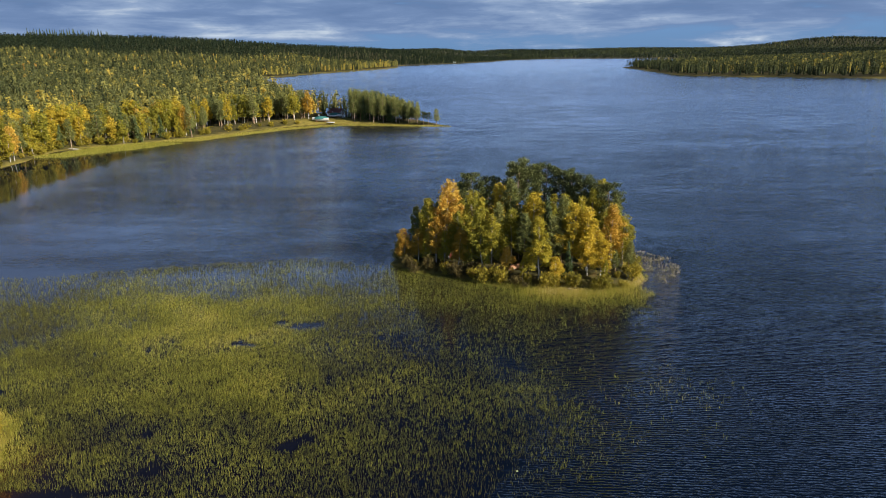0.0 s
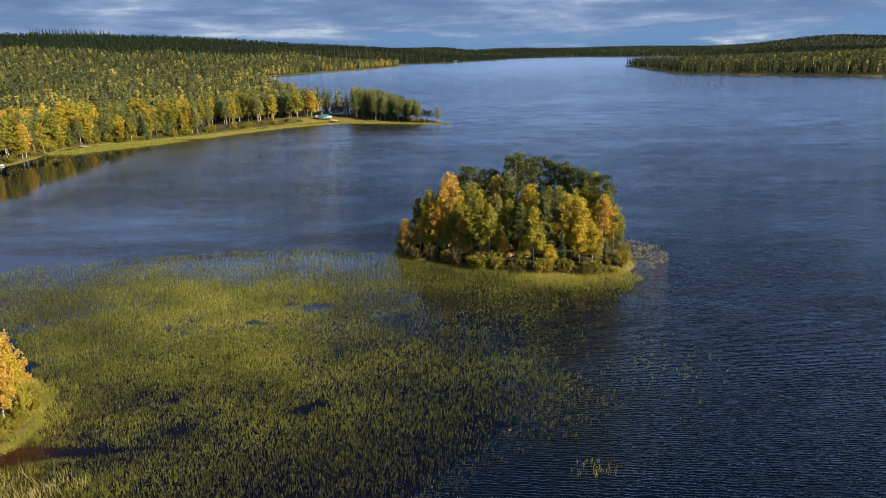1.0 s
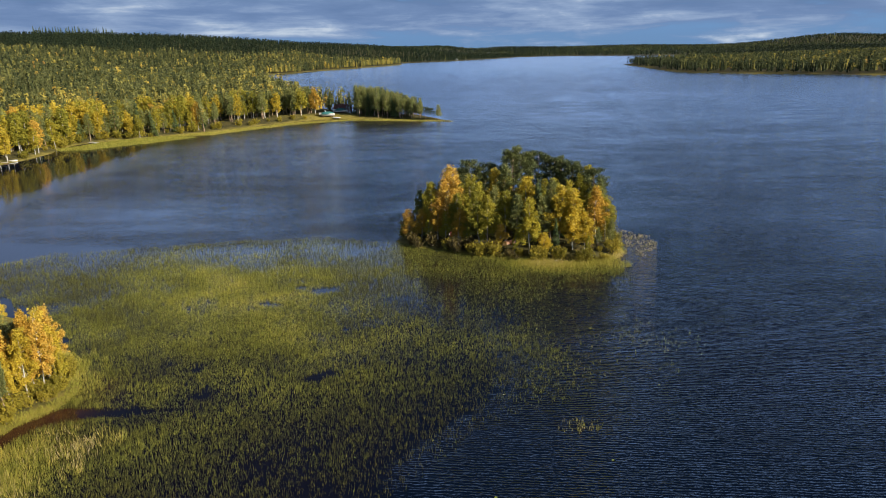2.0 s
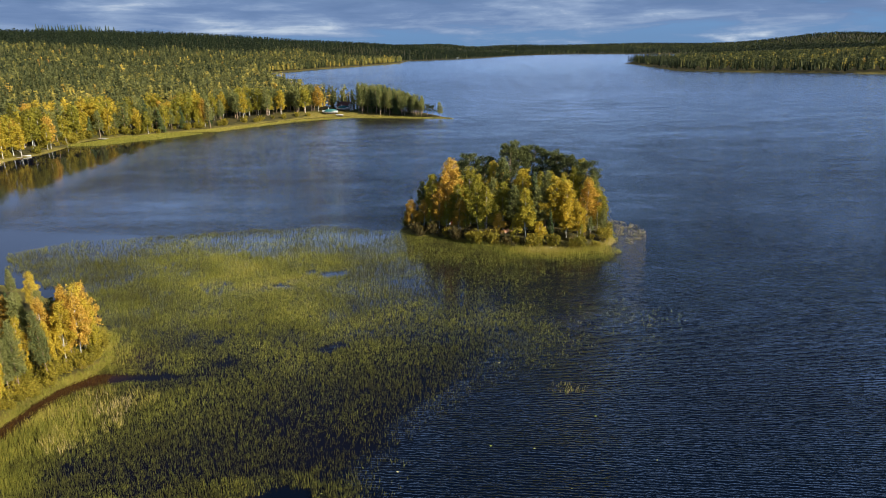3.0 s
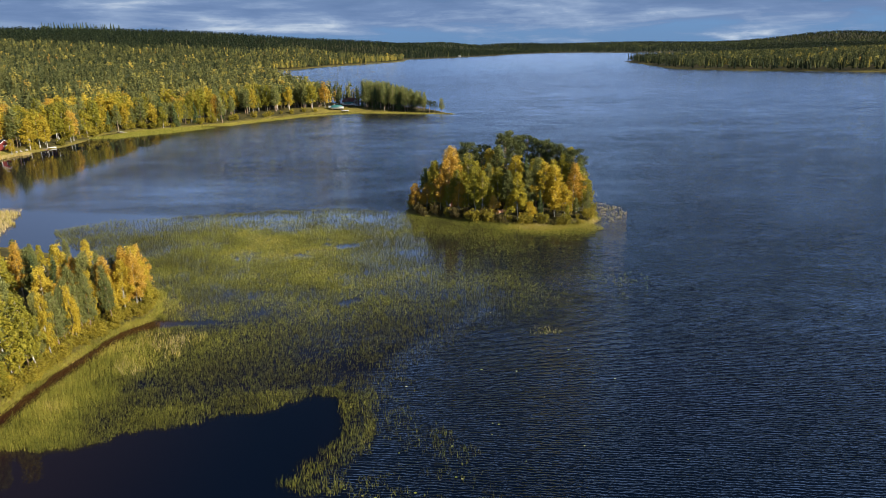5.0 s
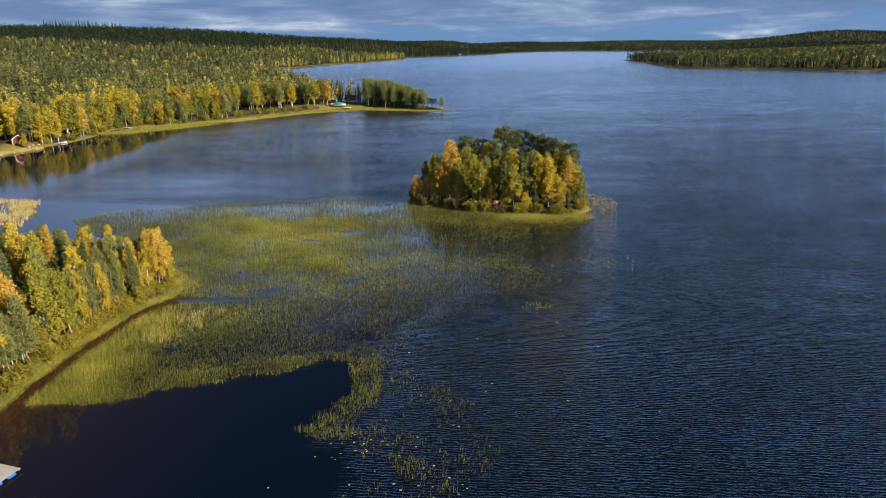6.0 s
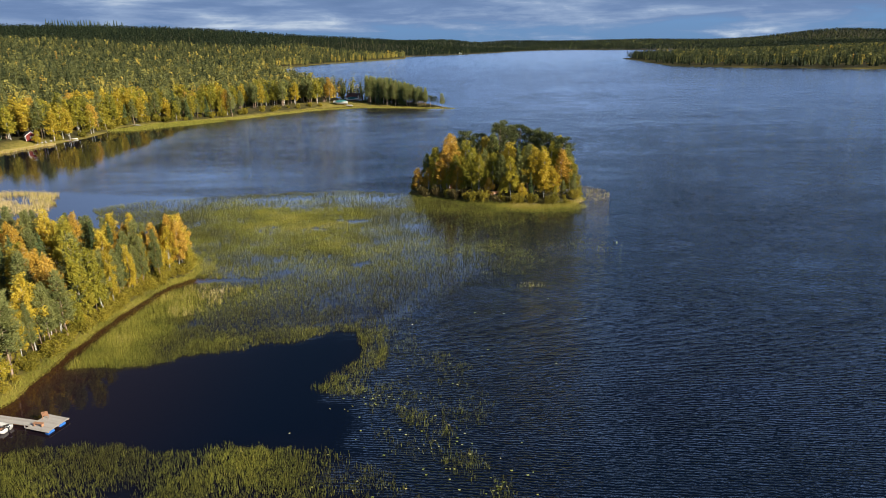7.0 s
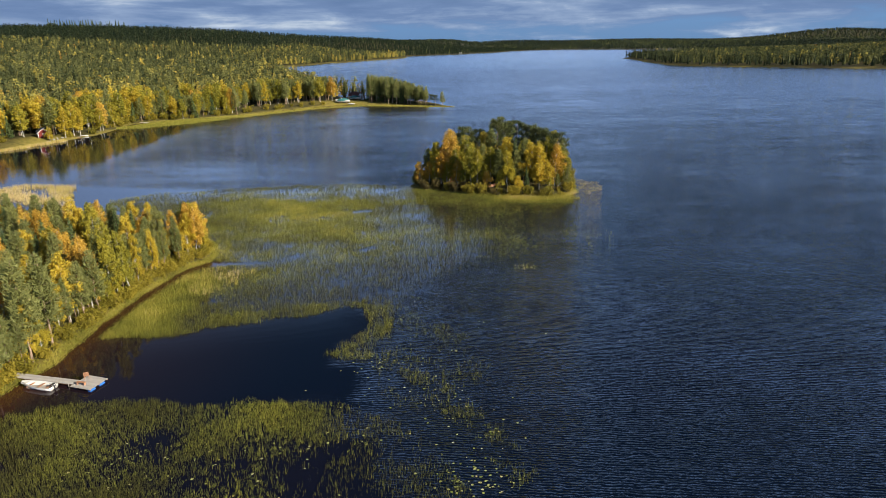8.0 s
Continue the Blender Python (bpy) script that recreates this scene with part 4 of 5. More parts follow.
def reed_bed(name, poly, density, height, tint, label, seed, most, thin=None, lean=0.12, width=0.028):
    """Upright blades in shallow water; density is in blades per square metre."""
    rng = np.random.default_rng(seed)
    p = np.array(poly)
    lo, hi = p.min(0), p.max(0)
    n = int((hi[0] - lo[0]) * (hi[1] - lo[1]) * most)
    x, y = rng.uniform(lo[0], hi[0], n), rng.uniform(lo[1], hi[1], n)
    edge = signed(x, y, poly) + 0.8 * wob(x, y, 1.7, 1.0) + 0.5 * wob(x, y, 0.6, 2.0)
    k = (edge > 0) & (rng.random(n) < density(x, y) / most * 0.66)
    k &= (signed(x, y, ISLAND) < 0.6) & (signed(x, y, MAINLAND) < 0.1)
    if thin is not None:
        k &= thin(x, y)
    x, y = x[k], y[k]
    n = len(x)
    each = 3
    h = np.repeat(height(x, y) * rng.uniform(0.6, 1.25, n), each) * rng.uniform(0.7, 1.15, n * each)
    t = np.repeat(tint(x, y) + rng.normal(0, 0.12, n), each) + rng.normal(0, 0.05, n * each)
    tilt = np.repeat(rng.normal(0, lean * 0.8, (n, 2)), each, axis=0) + rng.normal(0, lean * 0.7, (n * each, 2))
    x = np.repeat(x, each) + rng.normal(0, 0.13, n * each)
    y = np.repeat(y, each) + rng.normal(0, 0.13, n * each)
    n *= each
    a = rng.uniform(0, 6.28, n)
    w = width * rng.uniform(0.6, 1.3, n) * 0.5
    v = np.empty((n, 3, 3))
    ux, uy = np.cos(a) * w, np.sin(a) * w
    v[:, 0] = np.stack([x - ux, y - uy, np.full(n, -0.05)], 1)
    v[:, 1] = np.stack([x + ux, y + uy, np.full(n, -0.05)], 1)
    v[:, 2] = np.stack([x + (tilt[:, 0] + 0.05) * h, y + tilt[:, 1] * h, h], 1)
    me = mesh_from(name, v.reshape(-1, 3), np.arange(3 * n).reshape(-1, 3), M_REED, np.repeat(np.clip(t, 0, 1), 3))
    return tagged(new(name, me), label, "reeds", kind="stuff")


HOLES = [(-30.2, 82.7, 1.6), (-28.2, 82.2, 1.2), (-22.4, 88.5, 2.6), (-20.5, 89, 2.0), (-26, 90, 1.5), (-17.3, 57.6, 1.8), (-15.5, 58.8, 1.6), (-21, 55.1, 0.7), (-27, 57, 0.8), (-33, 60, 1.2)]


def main_density(x, y):
    patch = wob(x, y, 4.5, 0.3) * 0.45 + wob(x, y, 1.8, 1.3) * 0.45 + wob(x, y, 0.8, 2.6) * 0.25 + wob(x, y, 12.0, 2.2) * 0.5
    west = smooth((0 - x) / 32)
    near_isl = smooth((y - 88) / 14) * smooth((33 - x) / 6) * smooth((x + 14) / 10)
    south = smooth((66 - y) / 16) * smooth((x + 44) / 20)
    dens = 17 + 38 * west + 38 * near_isl * (0.55 + 0.45 * smooth((x - 2) / 16)) - 33 * south * west
    far_north = smooth((y - 92) / 20) * smooth((-4 - x) / 14)
    dens = dens * (1 - 0.72 * far_north) * (1 - 0.6 * smooth((-60 - x) / 14) * smooth((y - 80) / 10)) * (1 + 0.75 * patch)
    thin = (1 - smooth(signed(x, y, REED_MAIN) / 10)) * smooth((x + 13) / 10) * smooth((97 - y) / 6)
    dens = dens * (1 - 0.88 * thin)
    dens = dens * (1 - 0.78 * smooth((x - 10) / 8) * smooth((92 - y) / 8))
    for hx, hy, r in HOLES:
        dens = dens * smooth((np.hypot(x - hx, (y - hy) * 1.4) / r - 0.5) / 0.6)
    return np.clip(dens, 0.6, 70)


def build_reeds():
    dry = lambda x, y: (signed(x, y, CHANNEL) < 0) & ~((signed(x, y, MAINLAND) > -2.9) & (y < 47))
    by_bank = lambda x, y: smooth((-37 - x) / 8) * smooth((46 - y) / 5)
    fringe = lambda x, y: smooth((signed(x, y, ISLAND) + 7) / 6)
    reed_bed("reed_bed", REED_MAIN, main_density, lambda x, y: 0.56 + 0.5 * by_bank(x, y) + 0.5 * fringe(x, y) * smooth((x + 2) / 14),
             lambda x, y: 0.16 - 0.09 * smooth((66 - y) / 16) * smooth((14 - x) / 8) + 0.12 * smooth((x - 8) / 10) * smooth((92 - y) / 8) + 0.13 * wob(x, y, 9.0, 5.0) + 0.12 * wob(x, y, 2.5, 6.0) + 0.22 * np.exp(-((x + 36) / 20) ** 2 - ((y - 80) / 17) ** 2) + 0.30 * by_bank(x, y) * (1 + 0.5 * wob(x, y, 1.4, 3.3)) + 0.40 * fringe(x, y) * smooth((x - 4) / 14),
             "green and yellow reeds standing in shallow water", 41, 70, dry)
    reed_bed("reed_bed", [(-16.2, 12.4), (-13.4, 9.2), (-9.6, 12.2), (-8.2, 20), (-9, 29), (-12.2, 28.8), (-11.7, 21), (-12.6, 15.5)], lambda x, y: np.clip(15 + 14 * wob(x, y, 1.3, 0.8), 1, 50), lambda x, y: 0.66 + 0 * x,
             lambda x, y: 0.26 + 0.12 * wob(x, y, 1.8, 1.0), "green reeds on a hooked tongue beside the still pool", 55, 50)
    reed_bed("reed_bed", [(-49, 16.6), (-38.3, 19.2), (-26.4, 23.5), (-15.4, 28.1), (-12.3, 28.4), (-12.8, 32), (-27, 28.2), (-39, 23.8), (-49.5, 21.5)], lambda x, y: np.clip(24 + 16 * wob(x, y, 1.6, 2.8), 4, 46), lambda x, y: 0.62 + 0 * x,
             lambda x, y: 0.22 + 0.12 * wob(x, y, 2.2, 3.0), "close green reeds along the still pool's edge", 56, 46)
    reed_bed("reed_bed", REED_SOUTH, lambda x, y: np.clip((44 - 34 * smooth((x + 20) / 14) - 30 * smooth((-4 - y) / 8) * smooth((x + 30) / 8) - 44 * np.exp(-((x + 30) / 3.5) ** 2 - ((y + 7) / 4.5) ** 2)) * (1 + 0.6 * wob(x, y, 2.2, 2.0)), 2, 80),
             lambda x, y: 0.62 + 0 * x, lambda x, y: 0.09 + 0.13 * wob(x, y, 3.5, 1.0) + 0.16 * np.exp(-((x + 20) / 6) ** 2), "green reeds growing beside the jetty", 42, 80)
    reed_bed("reed_bed", [(-47, 52), (-44.6, 51.6), (-42.8, 54), (-43.5, 59), (-47, 64), (-51, 67), (-50, 61)], lambda x, y: np.clip(26 + 22 * wob(x, y, 1.2, 1.0), 3, 60), lambda x, y: 0.75 + 0 * x, lambda x, y: 0.42 + 0.15 * wob(x, y, 1.5, 1.0),
             "tall yellow green reeds round the bank's corner", 49, 60)
    reed_bed("reed_bed", [(-11, 29), (-5, 33), (3, 16), (6, 6), (1, 2), (-4, -2), (-9, 4), (-9.5, 13)], lambda x, y: np.clip(3 + 4 * wob(x, y, 2.0, 0.5), 0, 12), lambda x, y: 0.6 + 0 * x, lambda x, y: 0.12 + 0 * x,
             "thin scattered reeds in open water", 53, 12)
    reed_bed("reed_bed", [(-8, -4), (-2, -6), (3, -16), (4, -30), (-6, -36), (-12, -16)], lambda x, y: np.clip(8 + 8 * wob(x, y, 2.0, 0.9), 0, 22), lambda x, y: 0.6 + 0 * x, lambda x, y: 0.08 + 0 * x,
             "thin scattered reeds in open water", 54, 22)
    reed_bed("reed_bed", [(-44.5, 46.5), (-38.5, 46.8), (-34.5, 44), (-37, 38), (-41.5, 33), (-44, 36)], lambda x, y: np.clip(6 + 9 * wob(x, y, 1.4, 1.9), 0, 24), lambda x, y: 1.1 + 0 * x, lambda x, y: 0.72 + 0.14 * wob(x, y, 1.6, 2.0),
             "tall straw pale reeds swaying before the bank", 57, 24, lean=0.22, width=0.05)
    reed_bed("reed_bed", SPIT, lambda x, y: np.clip(6 + 7 * wob(x, y, 0.9, 1.0), 0.5, 40), lambda x, y: 0.5 + 0 * x, lambda x, y: 0.84 + 0 * x, "pale straw reeds off the island's tip", 43, 40, lean=0.2)
    reed_bed("reed_bed", [(11.2, 45.4), (14.5, 45.2), (16.2, 46.4), (15.4, 48), (12, 47.8)], lambda x, y: np.clip(5 + 11 * wob(x, y, 0.7, 1.0), 0, 40), lambda x, y: 0.55 + 0 * x, lambda x, y: 0.6 + 0 * x, "small pale clump of reeds in open water", 44, 40)
    reed_bed("reed_bed", [(-6, 8), (-4, 9.4), (1.4, 3), (6.4, -5), (9, -14), (6.4, -15), (2.8, -6.4), (-2.2, 0.8)], lambda x, y: np.clip(5 + 14 * wob(x, y, 1.1, 0.5), 0, 30),
             lambda x, y: 0.75 + 0 * x, lambda x, y: 0.2 + 0 * x, "sparse strip of reeds in open water", 45, 40)
    reed_bed("reed_bed", [(-150, 108), (-128, 124), (-112, 122), (-104, 106), (-100, 96), (-130, 103)], lambda x, y: np.clip(8 + 11 * wob(x, y, 2.5, 1.0), 0.4, 30), lambda x, y: 1.1 + 0 * x, lambda x, y: 0.88 + 0.08 * wob(x, y, 4, 1),
             "tall straw yellow reeds on the bay's edge", 46, 30, width=0.06)
    reed_bed("reed_bed", [(-190, 188), (-179, 192), (-174, 207), (-170, 219), (-173, 222), (-180, 209), (-186, 195)], lambda x, y: 26 + 0 * x, lambda x, y: 1.0 + 0 * x, lambda x, y: 0.8 + 0 * x,
             "straw coloured reeds below the red cabin", 50, 26, width=0.1)
    reed_bed("reed_bed", [(-172, 262), (-158, 262), (-136, 284), (-124, 300), (-140, 306), (-160, 290)], lambda x, y: 16 + 8 * wob(x, y, 9, 1), lambda x, y: 0.7 + 0 * x, lambda x, y: 0.42 + 0 * x,
             "light green reeds along the far bay shore", 47, 24, width=0.12)
    reed_bed("reed_bed", [(-140, 306), (-124, 318), (-106, 340), (-90, 358), (-60, 371), (-30, 366), (2, 353), (-30, 360), (-60, 366), (-88, 350), (-100, 334), (-120, 308)],
             lambda x, y: 12 + 0 * x, lambda x, y: 0.7 + 0 * x, lambda x, y: 0.55 + 0 * x, "yellow green reeds along the far bay shore", 48, 12, width=0.14)


plant_near()
plant_bushes()
slender_pines()
plant_shore()
plant_point()
shore_bushes()
build_woods()
crest_pines()
build_reeds()


# ---- timber, paint and metal ----
M_DECK = simple("weathered_boards", (0.22, 0.20, 0.18), (0.42, 0.39, 0.35), 2.0, 0.85, bump=0.4)
M_WHITE = simple("white_paint", (0.66, 0.65, 0.62), (0.82, 0.81, 0.78), 1.5, 0.5)
M_RED = simple("red_ochre_paint", (0.10, 0.014, 0.012), (0.17, 0.024, 0.018), 2.0, 0.8)
M_ROOF = simple("dark_felt_roof", (0.035, 0.035, 0.04), (0.08, 0.08, 0.085), 2.0, 0.8)
M_TILE = simple("reddish_sheet_roof", (0.13, 0.045, 0.035), (0.22, 0.08, 0.06), 2.0, 0.6)
M_BROWN = simple("brown_board_wall", (0.10, 0.045, 0.03), (0.17, 0.08, 0.05), 2.0, 0.8)
M_GEL = simple("boat_gelcoat", (0.50, 0.49, 0.46), (0.66, 0.65, 0.61), 1.2, 0.3, bump=0.05)
M_TEAL = simple("teal_boat_cover", (0.02, 0.10, 0.10), (0.04, 0.16, 0.15), 1.5, 0.6)
M_BLUE = simple("blue_plastic", (0.02, 0.10, 0.36), (0.03, 0.15, 0.48), 2.0, 0.4)
M_BLACK = simple("black_plastic", (0.015, 0.015, 0.017), (0.04, 0.04, 0.042), 3.0, 0.4)
M_SEAT = simple("warm_wood", (0.24, 0.11, 0.06), (0.42, 0.22, 0.12), 3.0, 0.7)
M_STONE = simple("shore_stone", (0.16, 0.15, 0.14), (0.36, 0.34, 0.31), 1.5, 0.9, bump=0.6, dist=0.05)
M_PAD = tinted("lily_leaves", [(0.0, (0.10, 0.13, 0.03)), (0.4, (0.22, 0.25, 0.05)), (0.75, (0.42, 0.40, 0.12)), (1.0, (0.52, 0.46, 0.24))], 0.1, 0.35)


def glass():
    k = Mat("window_glass", 0.05, 0.0, 0.6)
    k.colour((0.02, 0.025, 0.03))
    return k.m


M_GLASS = glass()


def prism(pts, depth):
    """A flat outline in x and z, drawn out along y."""
    bm = bmesh.new()
    a = [bm.verts.new((x, -depth / 2, z)) for x, z in pts]
    c = [bm.verts.new((x, depth / 2, z)) for x, z in pts]
    bm.faces.new(a)
    bm.faces.new(c[::-1])
    for i in range(len(pts)):
        j = (i + 1) % len(pts)
        bm.faces.new((a[j], a[i], c[i], c[j]))
    bmesh.ops.recalc_face_normals(bm, faces=list(bm.faces))
    return bm


def moved(bm, m):
    bmesh.ops.transform(bm, matrix=m, verts=list(bm.verts))
    return bm


def gable_house(name, w, d, wall_h, rise, at, turn, wall_mat, roof_mat, label, category, windows=(1, 2), chimney=True, group=""):
    """A small gabled house; the gable fronts look along local -y and +y."""
    root = new(name)
    x, y = at
    root.matrix_basis = pose(x, y, float(land_height(np.array([x]), np.array([y]))[0]) - 0.15, 0, 0, turn)
    th = 0.16
    for s, nm in ((-1, "front_wall"), (1, "back_wall")):
        gable = [(-w / 2, 0), (w / 2, 0), (w / 2, wall_h), (0, wall_h + rise), (-w / 2, wall_h)]
        part(nm, moved(prism(gable, th), pose(0, s * (d / 2 - th / 2), 0)), wall_mat, root)
    for s in (-1, 1):
        part("side_wall", box_bm(s * (w / 2 - th) if s > 0 else -w / 2, w / 2 if s > 0 else -w / 2 + th, -d / 2 + th, d / 2 - th, 0, wall_h - 0.02), wall_mat, root)
    over, rt = 0.35, 0.12
    slope = rise / (w / 2)
    for s in (-1, 1):
        e = w / 2 + over
        pts = [(0, wall_h + rise + 0.03), (s * e, wall_h - over * slope + 0.03), (s * e, wall_h - over * slope + rt + 0.03), (0, wall_h + rise + rt + 0.03)]
        roof = part("roof_slope", prism(pts, d + 2 * over), roof_mat, root)
        for f in (-1, 1):
            edge = [(0, wall_h + rise - 0.06), (s * e, wall_h - over * slope - 0.06), (s * e, wall_h - over * slope + 0.14), (0, wall_h + rise + 0.14)]
            part("bargeboard", moved(prism(edge, 0.05), pose(0, f * (d / 2 + over + 0.03), 0)), M_WHITE, roof, "white bargeboard")
    for sx in (-1, 1):
        for sy in (-1, 1):
            part("corner_board", box_bm(sx * w / 2 - 0.09, sx * w / 2 + 0.09, sy * d / 2 - 0.09, sy * d / 2 + 0.09, 0, wall_h - 0.05), M_WHITE, root, "white corner board")

    def window(cx, cz, ww, wh, face, k):
        win = part("window", box_bm(-ww / 2, ww / 2, -0.03, 0.03, cz - wh / 2, cz + wh / 2), M_GLASS, root)
        bmf = bmesh.new()
        for x0, x1, z0, z1 in ((-ww / 2 - 0.1, -ww / 2, -wh / 2 - 0.1, wh / 2 + 0.1), (ww / 2, ww / 2 + 0.1, -wh / 2 - 0.1, wh / 2 + 0.1), (-ww / 2, ww / 2, wh / 2, wh / 2 + 0.1),
                               (-ww / 2, ww / 2, -wh / 2 - 0.1, -wh / 2), (-0.025, 0.025, -wh / 2, wh / 2)):
            t = box_bm(x0, x1, -0.05, 0.05, cz + z0, cz + z1)
            me = bpy.data.meshes.new("tmp")
            t.to_mesh(me)
            t.free()
            bmf.from_mesh(me)
            bpy.data.meshes.remove(me)
        part("window_frame", bmf, M_WHITE, win, "white window frame")
        m = pose(cx, -d / 2 - 0.03, 0) if face == "front" else pose(k * (w / 2 + 0.03), cx, 0, 0, 0, 90)
        win.matrix_basis = m

    for i in range(windows[0]):
        window((i - (windows[0] - 1) / 2) * w / max(1, windows[0]), wall_h * 0.62, 0.8, 0.9, "front", 1)
    for k in (-1, 1):
        for i in range(windows[1]):
            window((i - (windows[1] - 1) / 2) * d / max(1, windows[1]), wall_h * 0.6, 0.9, 0.9, "side", k)
    door = part("door", box_bm(w * 0.28 - 0.42, w * 0.28 + 0.42, d / 2, d / 2 + 0.05, 0.1, min(2.0, wall_h - 0.1)), M_WHITE, root, "white plank door")
    part("door_handle", box_bm(w * 0.28 - 0.36, w * 0.28 - 0.24, d / 2 + 0.05, d / 2 + 0.10, 0.98, 1.03), M_BLACK, door, "black door handle")
    if chimney:
        ch = part("chimney", box_bm(-0.3, 0.3, 0.3, 0.9, wall_h + rise * 0.55, wall_h + rise + 0.7, 0.02), M_STONE, root, "grey chimney")
        part("chimney_cap", box_bm(-0.36, 0.36, 0.24, 0.96, wall_h + rise + 0.7, wall_h + rise + 0.78, 0.01), M_ROOF, ch)
    return tagged(root, label, category, group)


def hull_bm(length, beam, depth, wall, inner=False):
    """A small boat's shell from cross sections, bow at -x."""
    bm = bmesh.new()
    rows = []
    n = 9
    off = wall if inner else 0.0
    for i in range(n):
        t = i / (n - 1)
        x = -length / 2 + length * t + (off if i == 0 else -off if i == n - 1 else 0)
        fullness = (math.sin(min(1.0, t * 1.25 + 0.04) * math.pi / 2)) ** 0.75
        if t > 0.8:
            fullness *= 1 - 0.12 * (t - 0.8) / 0.2
        b = max(0.03, beam / 2 * fullness - off)
        sheer = depth * (1 + 0.35 * (1 - t) ** 2)
        keel = depth * (0.55 * (1 - t) ** 4) + (0.12 if inner else 0)
        row = []
        for u, zz in ((-1, 1), (-0.93, 0.45), (-0.55, 0.08), (0, 0), (0.55, 0.08), (0.93, 0.45), (1, 1)):
            row.append(bm.verts.new((x, u * b, keel + (sheer - keel) * zz)))
        rows.append(row)
    for r0, r1 in zip(rows, rows[1:]):
        for a in range(6):
            bm.faces.new((r0[a], r0[a + 1], r1[a + 1], r1[a]))
    bm.faces.new(rows[-1])
    bm.faces.new(rows[0][::-1])
    return bm, rows


def open_boat(at, turn, length, label, category="boat", motor=True, group=""):
    root = new("motor_boat" if motor else "rowing_boat")
    root.matrix_basis = pose(at[0], at[1], at[2], 0, 0, turn)
    k = length / 4.4
    bm, rows = hull_bm(length, 1.55 * k, 0.55 * k, 0)
    hull = part("hull", bm, M_GEL, root)
    sol = hull.modifiers.new("shell", "SOLIDIFY")
    sol.thickness, sol.offset = 0.05, 0
    for f in [p for p in hull.data.polygons]:
        f.use_smooth = True
    # open the top: the shell has no lid, so only the rim is added
    rim = bmesh.new()
    for side in (0, 6):
        n = 9
        pts = []
        for i in range(n):
            t = i / (n - 1)
            full = (math.sin(min(1.0, t * 1.25 + 0.04) * math.pi / 2)) ** 0.75 * ((1 - 0.12 * (t - 0.8) / 0.2) if t > 0.8 else 1)
            pts.append((-length / 2 + length * t, (1 if side else -1) * max(0.03, 1.55 * k / 2 * full), 0.55 * k * (1 + 0.35 * (1 - t) ** 2)))
        v, f = tube(pts, [0.035] * n, 5)
        vv = [rim.verts.new(p) for p in v]
        for q in f:
            rim.faces.new([vv[i] for i in q])
    part("gunwale", rim, M_DECK, root, "grey rubbing rail")
    part("floor", box_bm(-length * 0.30, length * 0.47, -0.50 * k, 0.50 * k, 0.13, 0.17, 0.01), M_DECK, root)
    for f in (-0.22, 0.08, 0.34):
        part("thwart", box_bm(length * f - 0.14, length * f + 0.14, -0.68 * k, 0.68 * k, 0.36 * k, 0.40 * k, 0.01), M_SEAT, root, "wooden thwart seat")
    part("foredeck", prism([(-length * 0.47, 0.62 * k), (-length * 0.30, 0.58 * k), (-length * 0.30, 0.61 * k), (-length * 0.47, 0.66 * k)], 0.75 * k), M_GEL, root)
    if motor:
        eng = part("outboard_motor", moved(box_bm(-0.17, 0.19, -0.15, 0.15, 0, 0.42, 0.07), pose(length / 2 + 0.18, 0, 0.55 * k, 0, -12, 0)), M_BLACK, root, "black outboard motor")
        part("motor_leg", box_bm(length / 2 + 0.10, length / 2 + 0.24, -0.05, 0.05, -0.3, 0.56 * k, 0.02), M_BLACK, eng)
        part("tiller", moved(box_bm(-0.55, 0, -0.025, 0.025, -0.025, 0.025, 0.01), pose(length / 2 + 0.05, 0, 0.72 * k, 0, 8, 0)), M_BLACK, eng)
        part("cowl_stripe", moved(box_bm(-0.175, 0.195, -0.155, 0.155, 0.20, 0.26, 0.0), pose(length / 2 + 0.18, 0, 0.55 * k, 0, -12, 0)), M_WHITE, eng)
    return tagged(root, label, category, group)


def planked(root, x0, x1, y0, y1, z, board, name="plank", along="y"):
    """Loose laid boards over a frame."""
    n = int(round((x1 - x0) / board))
    me = None
    for i in range(n):
        if me is None:
            ob = part(name, box_bm(-board / 2 + 0.008, board / 2 - 0.008, y0, y1, -0.016, 0.016, 0.004), M_DECK, root)
            me = ob.data
        else:
            ob = new(name, me)
            ob.parent = root
        ob.matrix_basis = pose(x0 + board * (i + 0.5), 0, z + 0.004 * math.sin(i * 2.7), 0, 0, 0.3 * math.sin(i * 5.1))


